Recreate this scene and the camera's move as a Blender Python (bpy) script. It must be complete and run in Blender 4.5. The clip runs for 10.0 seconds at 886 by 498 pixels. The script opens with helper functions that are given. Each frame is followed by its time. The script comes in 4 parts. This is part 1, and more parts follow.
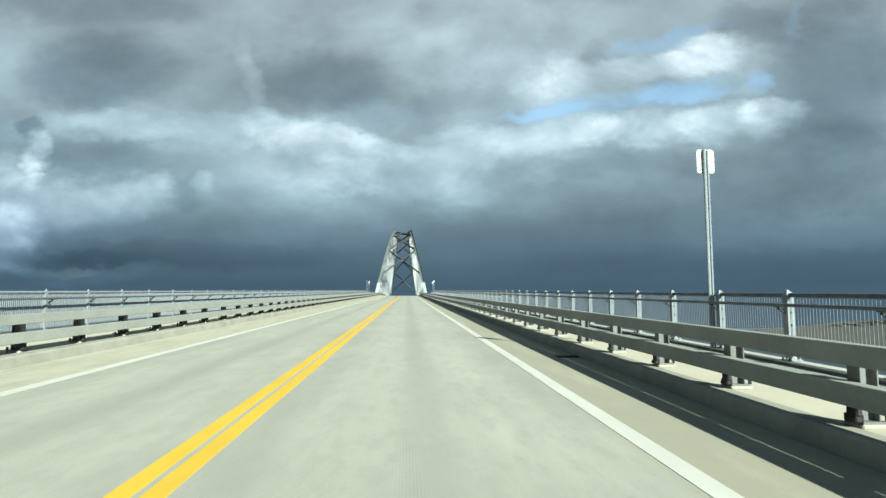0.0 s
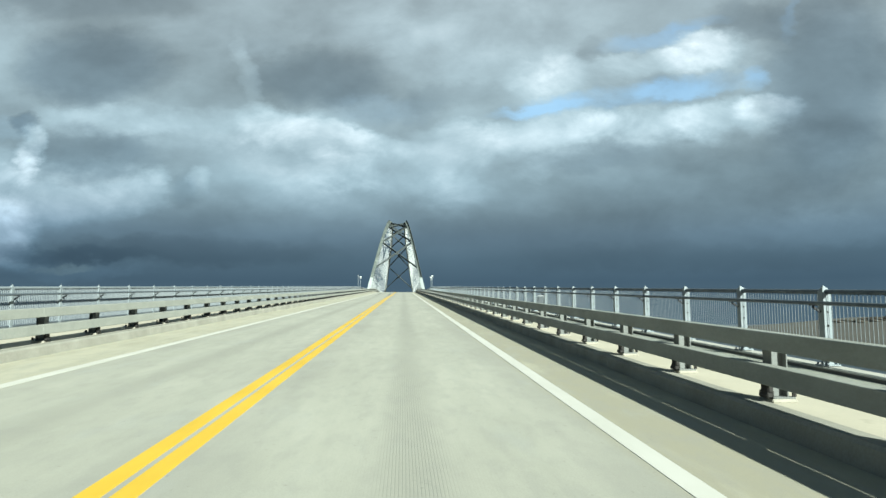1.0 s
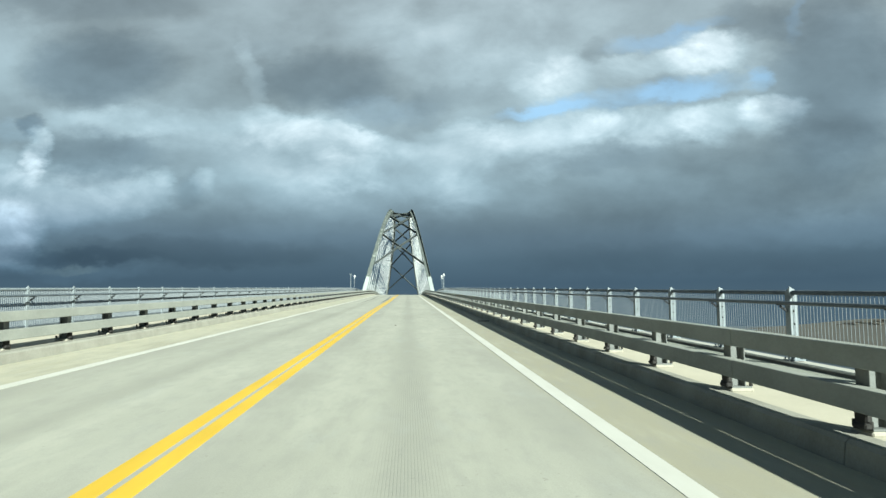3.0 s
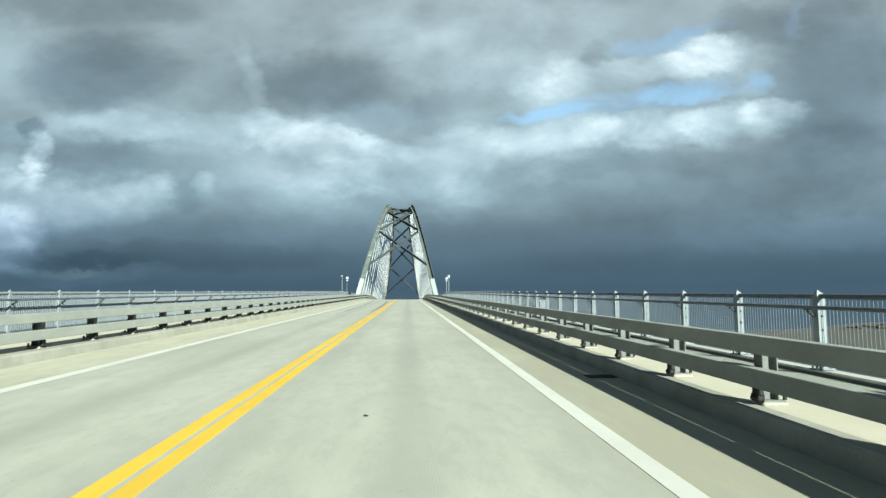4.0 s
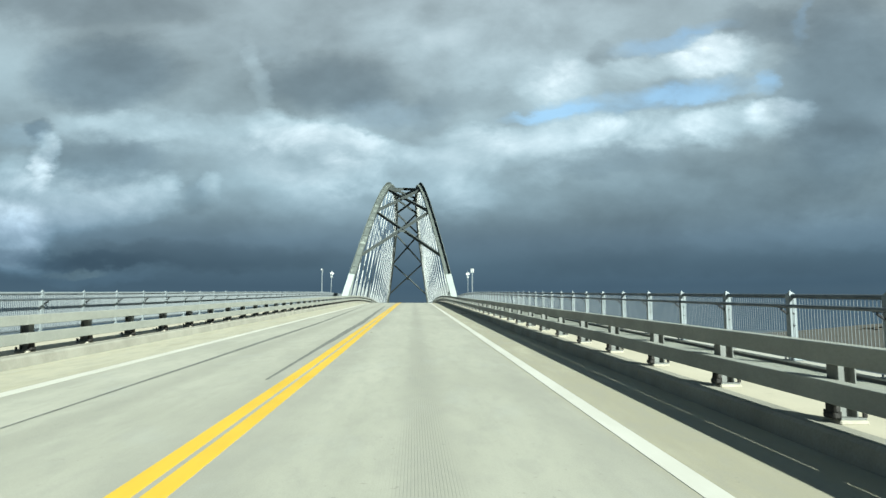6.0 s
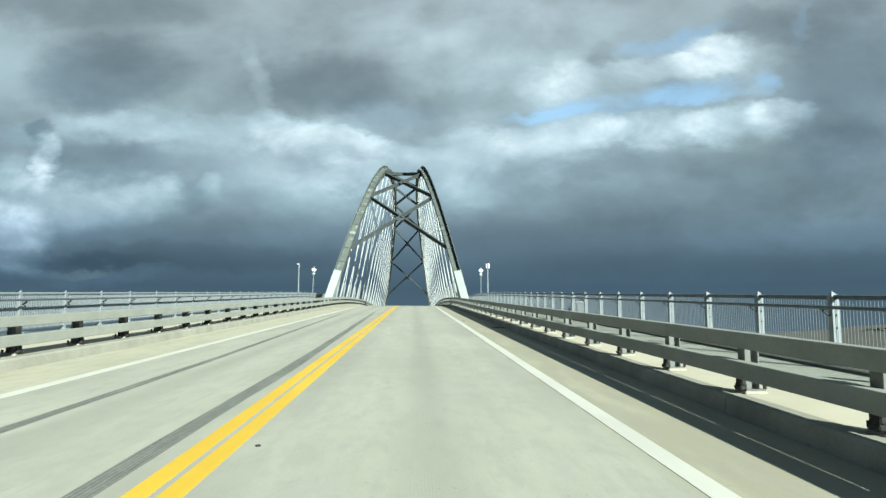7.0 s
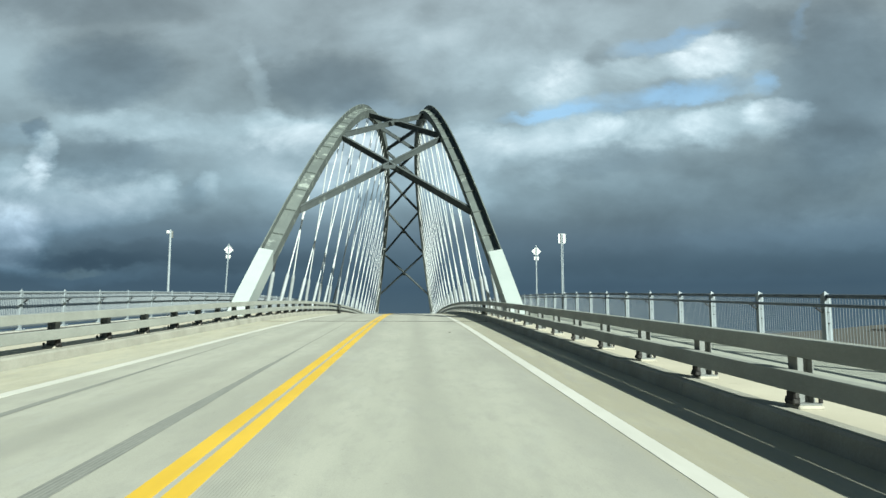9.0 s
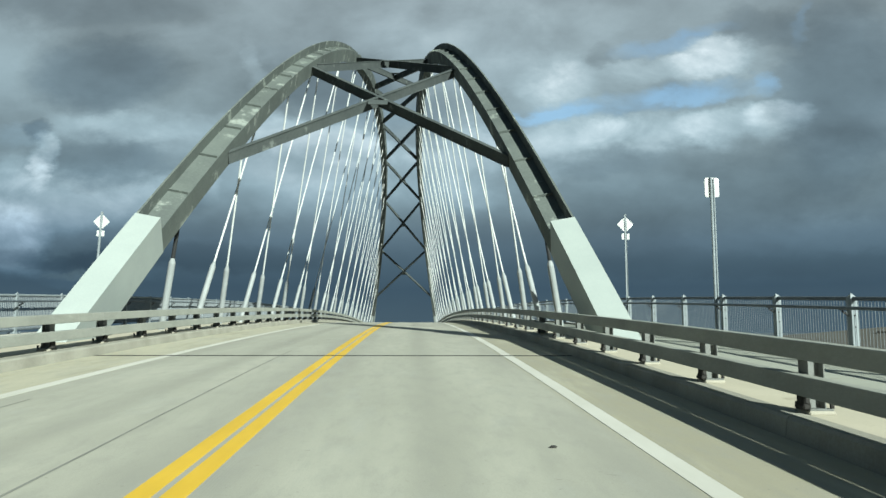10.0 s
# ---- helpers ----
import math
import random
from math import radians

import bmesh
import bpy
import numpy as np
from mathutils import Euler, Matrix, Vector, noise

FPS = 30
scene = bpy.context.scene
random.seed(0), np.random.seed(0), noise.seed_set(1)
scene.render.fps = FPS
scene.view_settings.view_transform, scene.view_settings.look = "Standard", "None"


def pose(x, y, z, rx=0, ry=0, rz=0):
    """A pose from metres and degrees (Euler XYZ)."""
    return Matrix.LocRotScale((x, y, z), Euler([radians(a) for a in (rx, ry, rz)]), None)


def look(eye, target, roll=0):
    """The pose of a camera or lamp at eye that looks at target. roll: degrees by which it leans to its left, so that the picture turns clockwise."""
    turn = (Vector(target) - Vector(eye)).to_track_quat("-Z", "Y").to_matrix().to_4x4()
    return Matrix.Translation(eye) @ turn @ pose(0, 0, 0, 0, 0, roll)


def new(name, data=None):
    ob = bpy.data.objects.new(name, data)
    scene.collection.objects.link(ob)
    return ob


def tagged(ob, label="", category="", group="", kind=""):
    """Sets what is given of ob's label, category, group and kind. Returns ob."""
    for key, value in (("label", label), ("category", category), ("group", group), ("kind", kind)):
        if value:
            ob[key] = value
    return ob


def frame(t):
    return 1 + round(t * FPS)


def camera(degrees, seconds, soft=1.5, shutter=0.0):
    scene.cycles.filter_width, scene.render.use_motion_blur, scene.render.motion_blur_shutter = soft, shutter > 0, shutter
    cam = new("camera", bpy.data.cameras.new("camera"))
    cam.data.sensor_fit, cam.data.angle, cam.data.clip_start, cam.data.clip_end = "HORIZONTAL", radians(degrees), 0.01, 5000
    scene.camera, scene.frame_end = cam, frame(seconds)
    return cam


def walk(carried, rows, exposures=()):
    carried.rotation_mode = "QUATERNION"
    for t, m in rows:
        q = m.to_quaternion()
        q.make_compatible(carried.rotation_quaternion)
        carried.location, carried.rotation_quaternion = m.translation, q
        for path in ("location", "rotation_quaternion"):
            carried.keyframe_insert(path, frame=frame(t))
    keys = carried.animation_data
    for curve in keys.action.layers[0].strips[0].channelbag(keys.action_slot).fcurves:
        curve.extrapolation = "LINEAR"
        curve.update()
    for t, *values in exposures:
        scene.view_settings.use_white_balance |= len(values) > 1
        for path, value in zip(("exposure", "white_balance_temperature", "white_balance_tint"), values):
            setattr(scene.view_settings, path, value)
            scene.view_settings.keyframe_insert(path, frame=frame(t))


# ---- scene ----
# ---- camera and its walk ----
EYE = 1.28              # camera above the road
GRADE = 0.04904         # slope of the approach
CREST_K = 8.856e-4      # curvature of the crest
CREST_Y = -15.92        # highest point of the road; the arch's middle is y = 0


def road_z(y):
    half = GRADE / CREST_K
    a = abs(y - CREST_Y)
    q = min(a, half)
    return -0.5 * CREST_K * q * q - GRADE * (a - q)


# seconds, x, y, yaw, pitch, roll
PATH = [
    (0.0, 1.545, -244.80, -2.89, 6.17, 0.04), (0.5, 1.605, -236.16, -3.10, 6.03, 0.03), (1.0, 1.663, -227.58, -3.21, 5.84, 0.01),
    (1.5, 1.702, -219.09, -3.16, 5.69, 0.02), (2.0, 1.755, -210.63, -3.01, 5.66, -0.01), (2.5, 1.720, -202.41, -2.86, 5.77, -0.01),
    (4.0, 1.754, -177.40, -2.84, 6.23, 0.04), (4.5, 1.708, -169.13, -2.64, 6.29, 0.06), (5.0, 1.692, -160.85, -2.50, 6.28, -0.02),
    (5.5, 1.664, -152.65, -2.38, 6.24, 0.01), (7.0, 1.585, -127.98, -2.35, 6.30, -0.02), (7.5, 1.583, -119.57, -2.36, 6.30, -0.09),
    (8.0, 1.569, -111.29, -2.35, 6.32, -0.08), (8.5, 1.540, -103.07, -2.46, 6.32, -0.04), (9.0, 1.529, -94.96, -2.55, 6.24, -0.06),
    (9.5, 1.535, -86.87, -2.42, 6.36, 0.00), (10.0, 1.551, -78.76, -2.48, 6.35, -0.13)]
cam = camera(64.0, 10.0)
rows = [(t, pose(x, y, road_z(y) + EYE, 90 + pitch, roll, yaw)) for t, x, y, yaw, pitch, roll in PATH]
walk(cam, rows, exposures=[(0.0, 1.29, 5990, -7), (8.0, 1.28, 5990, -7), (8.5, 1.23, 5990, -7), (9.0, 1.18, 5990, -7), (9.5, 1.11, 5990, -7), (10.0, 0.97, 5990, -7)])
YAW, PITCH = -2.80, 6.28    # the way in which the clouds are laid out

# ---- world, sun ----
SUN_AZ, SUN_EL = 28.0, 25.0      # degrees right of straight behind, above the horizon
to_sun = Vector((math.sin(radians(SUN_AZ)) * math.cos(radians(SUN_EL)),
                 -math.cos(radians(SUN_AZ)) * math.cos(radians(SUN_EL)), math.sin(radians(SUN_EL))))
sun_data = bpy.data.lights.new("sun", "SUN")
sun_data.energy, sun_data.angle, sun_data.color = 5.0, radians(0.55), (1.0, 0.953, 0.875)
sun = new("sun", sun_data)
sun.matrix_world = look((0, 0, 60), Vector((0, 0, 60)) - to_sun)

# cloud patches: across and up from straight ahead (hundredths of the distance), half width, half height, tilt, amount
BRIGHT = [
    (37.0, 28.0, 4.6, 3.3, 8, 0.54),
    (30.0, 26.4, 6.4, 2.2, 8, 0.42),
    (19.6, 24.6, 8.8, 3.2, 5, 0.36),
    (10.8, 25.6, 8.8, 4.0, 0, 0.25),
    (46.5, 19.4, 4.0, 2.4, 0, 0.66),
    (38.3, 19.0, 5.6, 2.7, 8, 0.52),
    (28.4, 17.8, 8.8, 2.7, 8, 0.48),
    (16.4, 16.6, 9.6, 3.0, 6, 0.44),
    (3.3, 15.2, 6.0, 3.3, 5, 0.55),
    (-23.4, 17.3, 4.6, 2.9, -8, 0.38),
    (-16.3, 15.6, 7.2, 2.7, -12, 0.34),
    (-8.3, 14.3, 4.8, 1.9, -15, 0.35),
    (-56.7, 14.3, 1.4, 3.3, -20, 0.75),
    (-13.5, 11.2, 4.8, 2.4, -5, 0.45),
    (-33.6, 9.8, 1.6, 2.1, 10, 0.28)]
BRIGHT_WIDE = [
    (-15.5, 12.4, 13.5, 4.9, -6, 0.3),
    (-37.0, 15.2, 19.9, 3.7, 0, 0.16),
    (26.0, 25.2, 18.3, 3.8, 6, 0.2),
    (26.0, 15.6, 21.5, 4.0, 6, 0.16),
    (6.1, 8.8, 12.7, 4.8, 0, 0.16),
    (-54.5, 8.8, 12.0, 4.0, 0, 0.12)]
BRIGHT_SMALL = [
    (-61.3, 11.2, 4.0, 2.2, 0, 0.5),
    (-62.1, 2.1, 4.8, 4.8, 0, 0.85),
    (-53.7, 7.1, 13.5, 3.7, 0, 0.5),
    (-41.8, 7.3, 4.0, 3.2, 0, 0.22),
    (-32.6, 16.0, 9.6, 2.4, 0, 0.22),
    (-47.3, 17.0, 10.4, 1.9, 0, 0.22),
    (-39.4, 9.8, 1.4, 1.4, -15, 0.22),
    (-25.0, 8.0, 9.6, 3.2, 0, 0.2),
    (-26.8, 24.0, 1.3, 4.8, 10, 0.35),
    (1.3, 7.6, 5.6, 2.0, 0, 0.25),
    (13.6, 10.4, 3.6, 1.4, 5, 0.35),
    (4.5, 32.4, 18.3, 6.0, 0, 0.42),
    (-48.1, -3.5, 8.8, 1.0, 4, 0.2),
    (54.7, 8.8, 12.0, 4.8, 0, 0.12),
    (24.4, 7.3, 12.0, 2.4, 5, 0.12),
    (-5.9, 6.9, 12.0, 3.5, 0, 0.23),
    (-59.5, -1.2, 5.6, 2.2, 0, 0.32),
    (55.5, 2.6, 10.4, 2.4, 0, 0.22)]
DARK = [
    (-48.5, 24.8, 9.6, 5.3, 0, -0.75),
    (-17.8, 23.2, 9.2, 3.8, 0, -0.55),
    (-7.5, 20.0, 8.0, 2.9, 0, -0.2),
    (-51.3, 34.7, 18.3, 2.7, 0, -0.35),
    (-49.3, 12.4, 9.2, 3.2, 0, -0.5),
    (-37.0, 13.2, 9.6, 2.2, 0, -0.15),
    (-35.4, 7.6, 2.4, 2.4, 0, -0.3),
    (55.5, 24.0, 8.8, 10.4, 0, -0.75),
    (43.5, 31.6, 4.8, 2.5, 0, -0.4),
    (56.3, 12.8, 9.6, 4.0, 0, -0.3),
    (36.3, 8.8, 19.1, 5.6, 0, -0.3)]
DARK_SMALL = [
    (-57.8, 16.7, 1.6, 1.4, 0, -0.6),
    (20.4, 12.0, 9.6, 1.9, 5, -0.2),
    (36.3, 23.8, 6.0, 1.3, 5, -0.25),
    (-39.4, -1.1, 20.7, 1.8, 0, -0.3),
    (2.1, 20.8, 6.4, 1.8, 5, -0.2),
    (22.0, 27.6, 1.8, 1.4, 40, -0.2),
    (-55.3, -1.1, 12.0, 1.0, -3, -0.3),
    (22.8, 0.9, 12.0, 3.2, 0, -0.1),
    (32.4, -2.3, 20.7, 1.8, 0, -0.15),
    (-29.8, 2.9, 9.6, 2.7, 0, -0.1),
    (-7.0, 4.0, 13.0, 5.0, 0, -0.05),
    (-20.0, 13.2, 9.0, 3.4, 0, -0.2),
    (4.0, 13.6, 9.0, 3.4, 0, -0.1)]
GAPS = [
    (24.4, 20.6, 13.5, 1.6, 7, 0.8),
    (13.2, 19.0, 6.4, 0.8, 7, 0.5),
    (36.3, 22.9, 8.8, 1.5, 7, 0.6),
    (45.3, 23.3, 1.9, 1.6, -20, 0.6),
    (30.0, 29.2, 6.4, 1.3, 12, 0.6),
    (37.1, 31.4, 4.8, 0.8, 8, 0.4),
    (49.2, 31.6, 1.1, 3.2, -14, 0.36),
    (-25.0, 28.0, 4.0, 1.6, 0, 0.12),
    (-8.3, 18.8, 8.0, 2.2, 0, 0.25),
    (-60.1, 16.0, 4.0, 1.9, 0, 0.25),
    (-35.4, 8.0, 2.4, 2.2, 0, 0.15),
    (-52.9, -3.1, 4.8, 0.6, 0, 0.15)]


class Nodes:
    """Short hand for a node tree."""

    def __init__(self, tree):
        self.tree = tree
        tree.nodes.clear()

    def add(self, kind, **settings):
        n = self.tree.nodes.new(kind)
        for key, value in settings.items():
            if key == "inputs":
                for k, v in value.items():
                    if isinstance(v, bpy.types.NodeSocket):
                        self.tree.links.new(v, n.inputs[k])
                    else:
                        n.inputs[k].default_value = v
            else:
                setattr(n, key, value)
        return n

    def math(self, op, a, b=0.0, c=0.0, clamp=False):
        return self.add("ShaderNodeMath", operation=op, use_clamp=clamp, inputs={0: a, 1: b, 2: c}).outputs[0]

    def vec(self, op, a, b=(0, 0, 0)):
        n = self.add("ShaderNodeVectorMath", operation=op, inputs={0: a, 1: b})
        return n.outputs["Value"] if op in ("DOT_PRODUCT", "LENGTH") else n.outputs["Vector"]

    def noise(self, vector, scale, detail=4.0, rough=0.55, distortion=0.0):
        return self.add("ShaderNodeTexNoise", inputs={"Vector": vector, "Scale": scale, "Detail": detail,
                                                      "Roughness": rough, "Distortion": distortion}).outputs["Fac"]

    def ramp(self, fac, stops, interpolation="LINEAR"):
        n = self.add("ShaderNodeValToRGB", inputs={"Fac": fac})
        n.color_ramp.interpolation = interpolation
        while len(n.color_ramp.elements) < len(stops):
            n.color_ramp.elements.new(1.0)
        for e, (p, c) in zip(n.color_ramp.elements, stops):
            e.position, e.color = p, (*c, 1.0)
        return n.outputs["Color"]

    def mix(self, fac, a, b, blend="MIX"):
        return self.add("ShaderNodeMix", data_type="RGBA", blend_type=blend, inputs={0: fac, 6: a, 7: b}).outputs[2]

    def span(self, value, a, b, c=0.0, d=1.0, smooth=True):
        return self.add("ShaderNodeMapRange", interpolation_type="SMOOTHSTEP" if smooth else "LINEAR",
                        inputs={0: value, 1: a, 2: b, 3: c, 4: d}).outputs[0]


def lin(r, g, b):
    """Linear colour from 0 to 255 display values."""
    return tuple((c / 255 / 12.92) if c < 10 else ((c / 255 + 0.055) / 1.055) ** 2.4 for c in (r, g, b))


world = bpy.data.worlds.new("sky")
scene.world = world
world.use_nodes = True
N = Nodes(world.node_tree)
way = N.add("ShaderNodeTexCoord").outputs["Generated"]
aim = pose(0, 0, 0, 90 + PITCH, 0, YAW).to_3x3()
ahead = N.math("MAXIMUM", N.vec("DOT_PRODUCT", way, -aim.col[2]), 0.12)
across = N.math("DIVIDE", N.vec("DOT_PRODUCT", way, aim.col[0]), ahead)
up = N.math("DIVIDE", N.vec("DOT_PRODUCT", way, aim.col[1]), ahead)
plane = N.add("ShaderNodeCombineXYZ", inputs={0: across, 1: up}).outputs[0]
front = N.span(N.vec("DOT_PRODUCT", way, -aim.col[2]), 0.58, 0.79)
# stretched fractal noise bends the patches into cloud edges
wide = N.vec("MULTIPLY", plane, (1.0, 1.7, 1.0))
warp = N.add("ShaderNodeTexNoise", inputs={"Vector": wide, "Scale": 5.0, "Detail": 5.0, "Roughness": 0.6}).outputs["Color"]
warp = N.vec("MULTIPLY", N.vec("SUBTRACT", warp, (0.5, 0.5, 0.5)), (0.055, 0.042, 0.0))
fine_warp = N.add("ShaderNodeTexNoise", inputs={"Vector": wide, "Scale": 21.0, "Detail": 5.0, "Roughness": 0.6}).outputs["Color"]
fine_warp = N.vec("MULTIPLY", N.vec("SUBTRACT", fine_warp, (0.5, 0.5, 0.5)), (0.045, 0.036, 0.0))
bent = N.vec("ADD", N.vec("ADD", plane, warp), fine_warp)


def patches(table, top=1.0, foot=1.0):
    """Sums soft patches; top and foot sharpen or stretch their upper and lower halves."""
    total = 0.0
    for u, v, w, h, tilt, amount in table:
        m = N.add("ShaderNodeMapping", vector_type="TEXTURE", inputs={
            0: bent, 1: (u / 100, v / 100, 0), 2: (0, 0, radians(tilt)), 3: (w / 100, h / 100, 1)}).outputs[0]
        x, y = N.add("ShaderNodeSeparateXYZ", inputs={0: m}).outputs[:2]
        y = N.math("MAXIMUM", N.math("MULTIPLY", y, top), N.math("MULTIPLY", y, foot))
        near = N.span(N.math("MULTIPLY_ADD", x, x, N.math("MULTIPLY", y, y)), 0.0, 2.1, 1.0, 0.0)
        total = N.math("MULTIPLY_ADD", near, amount, total)
    return N.math("MULTIPLY", total, front)


fluff = N.noise(wide, 4.0, 6.0, 0.52, 0.2)
wisps = N.noise(N.vec("MULTIPLY", plane, (1.0, 1.6, 1.0)), 10.0, 6.0, 0.6, 0.2)
far_noise = N.noise(N.vec("MULTIPLY", way, (1.0, 1.0, 2.0)), 2.6, 7.0, 0.58, 0.3)
height = N.add("ShaderNodeSeparateXYZ", inputs={0: way}).outputs[2]
level = N.span(height, -0.10, 1.0, 0.0, 1.0, smooth=False)
base = N.ramp(level, [
    (0.048, lin(92, 108, 122)),
    (0.105, lin(86, 102, 118)),
    (0.141, lin(79, 96, 114)),
    (0.169, lin(91, 108, 125)),
    (0.198, lin(111, 127, 144)),
    (0.230, lin(131, 145, 158)),
    (0.265, lin(151, 165, 177)),
    (0.310, lin(163, 175, 186)),
    (0.359, lin(169, 180, 190)),
    (0.424, lin(167, 175, 184)),
    (0.484, lin(164, 170, 178)),
    (0.580, lin(151, 160, 165)),
    (0.750, lin(138, 147, 153)),
    (1.000, lin(126, 134, 140))])
light = N.math("ADD", patches(BRIGHT, 1.7, 0.75), patches(BRIGHT_SMALL + BRIGHT_WIDE))
shade = N.math("MULTIPLY", patches(DARK + DARK_SMALL), 1.15)
light = N.math("MULTIPLY", light, N.span(N.noise(wide, 9.0, 6.0, 0.6, 0.4), 0.3, 0.7, 0.72, 1.58, smooth=False))
puff = N.span(fluff, 0.33, 0.67)
texture = N.math("MULTIPLY_ADD", N.math("SUBTRACT", puff, 0.5), 0.5, N.math("MULTIPLY", N.math("SUBTRACT", wisps, 0.5), 0.66))
texture = N.math("MULTIPLY", texture, N.math("MULTIPLY", front, N.span(height, 0.06, 0.17, 0.18, 1.0)))
# unseen sky is dimmed, most near the horizon, to deepen shaded sides
unseen_dim = N.math("MULTIPLY_ADD", N.math("SUBTRACT", far_noise, 1.4), 1.6, N.span(height, 0.0, 0.7, -0.8, 0.4))
behind = N.math("MULTIPLY", unseen_dim, N.math("SUBTRACT", 1.0, front))
tone = N.math("ADD", N.math("ADD", light, shade), N.math("ADD", texture, behind))
gain = N.math("POWER", 2.0, tone)
clouds = N.vec("SCALE", base, (0, 0, 0))
clouds.node.inputs["Scale"].default_value = 1.0
N.tree.links.new(gain, clouds.node.inputs["Scale"])
# sunlit tops turn from slate towards white
top = N.span(N.math("ADD", light, texture), 0.35, 1.5)
clouds = N.mix(top, clouds, N.vec("MULTIPLY", clouds, (1.16, 1.03, 0.99)))
clouds = N.mix(N.span(shade, -0.1, -0.9), clouds, N.vec("MULTIPLY", clouds, (0.95, 1.0, 1.06)))
clouds = N.mix(front, N.vec("MULTIPLY", clouds, (0.80, 1.0, 1.24)), clouds)
sky = N.add("ShaderNodeTexSky", sky_type="NISHITA", sun_disc=False, sun_elevation=radians(SUN_EL),
            sun_rotation=radians(180 - SUN_AZ), altitude=50.0, air_density=1.0, dust_density=0.6, ozone_density=1.5).outputs[0]
clear = N.vec("MULTIPLY", sky, (0.26, 0.245, 0.238))
gaps = N.math("MULTIPLY", patches(GAPS), N.span(wisps, 0.3, 0.7, 0.55, 1.25, smooth=False))
gaps = N.span(gaps, 0.0, 1.2, 0.0, 0.68)
colour = N.mix(gaps, clouds, clear)
back = N.add("ShaderNodeBackground", inputs={"Color": colour, "Strength": 0.4})
out = N.add("ShaderNodeOutputWorld")
N.tree.links.new(back.outputs[0], out.inputs[0])


# ---- materials ----
PIGMENT = 0.8           # depth of all pigments: lower keeps bounced light down


def surface(name, build):
    m = bpy.data.materials.new(name)
    m.use_nodes = True
    n = Nodes(m.node_tree)
    bsdf = n.add("ShaderNodeBsdfPrincipled")
    n.tree.links.new(bsdf.outputs[0], n.add("ShaderNodeOutputMaterial").inputs[0])
    n.bsdf = bsdf
    n.place = n.add("ShaderNodeNewGeometry").outputs["Position"]
    build(n)
    return m


def feed(n, **sockets):
    names = {"colour": "Base Color", "rough": "Roughness", "metal": "Metallic", "normal": "Normal",
             "spec": "Specular IOR Level", "through": "Transmission Weight"}
    for key, v in sockets.items():
        s = n.bsdf.inputs[names[key]]
        if key == "colour":
            v = n.vec("MULTIPLY", v, (PIGMENT, PIGMENT, PIGMENT))
        if isinstance(v, bpy.types.NodeSocket):
            n.tree.links.new(v, s)
        else:
            s.default_value = v if not isinstance(v, tuple) or len(v) == 4 else (*v, 1.0)


def bump(n, height, strength, distance):
    return n.add("ShaderNodeBump", inputs={"Height": height, "Strength": strength, "Distance": distance}).outputs[0]


def worn(name, a, b, rough=0.6, metal=0.0, scale=3.0, grain=60.0, stretch=(1, 1, 1), relief=0.002, spots=None, spot_at=0.66, spec=0.18):
    """Two colours mixed by large stains and fine grain, with a fine relief and an optional third colour in spots."""
    def build(n):
        p = n.vec("MULTIPLY", n.place, stretch)
        big = n.noise(p, scale, 5.0, 0.6)
        fine = n.noise(p, grain, 3.0, 0.6)
        fac = n.math("MULTIPLY_ADD", fine, 0.4, n.math("MULTIPLY", big, 0.75))
        c = n.mix(n.span(fac, 0.35, 0.80), (*a, 1), (*b, 1))
        if spots:
            c = n.mix(n.span(n.noise(p, scale * 2.3, 6.0, 0.65), spot_at, spot_at + 0.12), c, (*spots, 1))
        feed(n, colour=c, metal=metal, spec=spec, rough=n.span(big, 0.2, 0.8, rough - 0.1, rough + 0.12),
             normal=bump(n, fac, 0.5, relief))
    return surface(name, build)


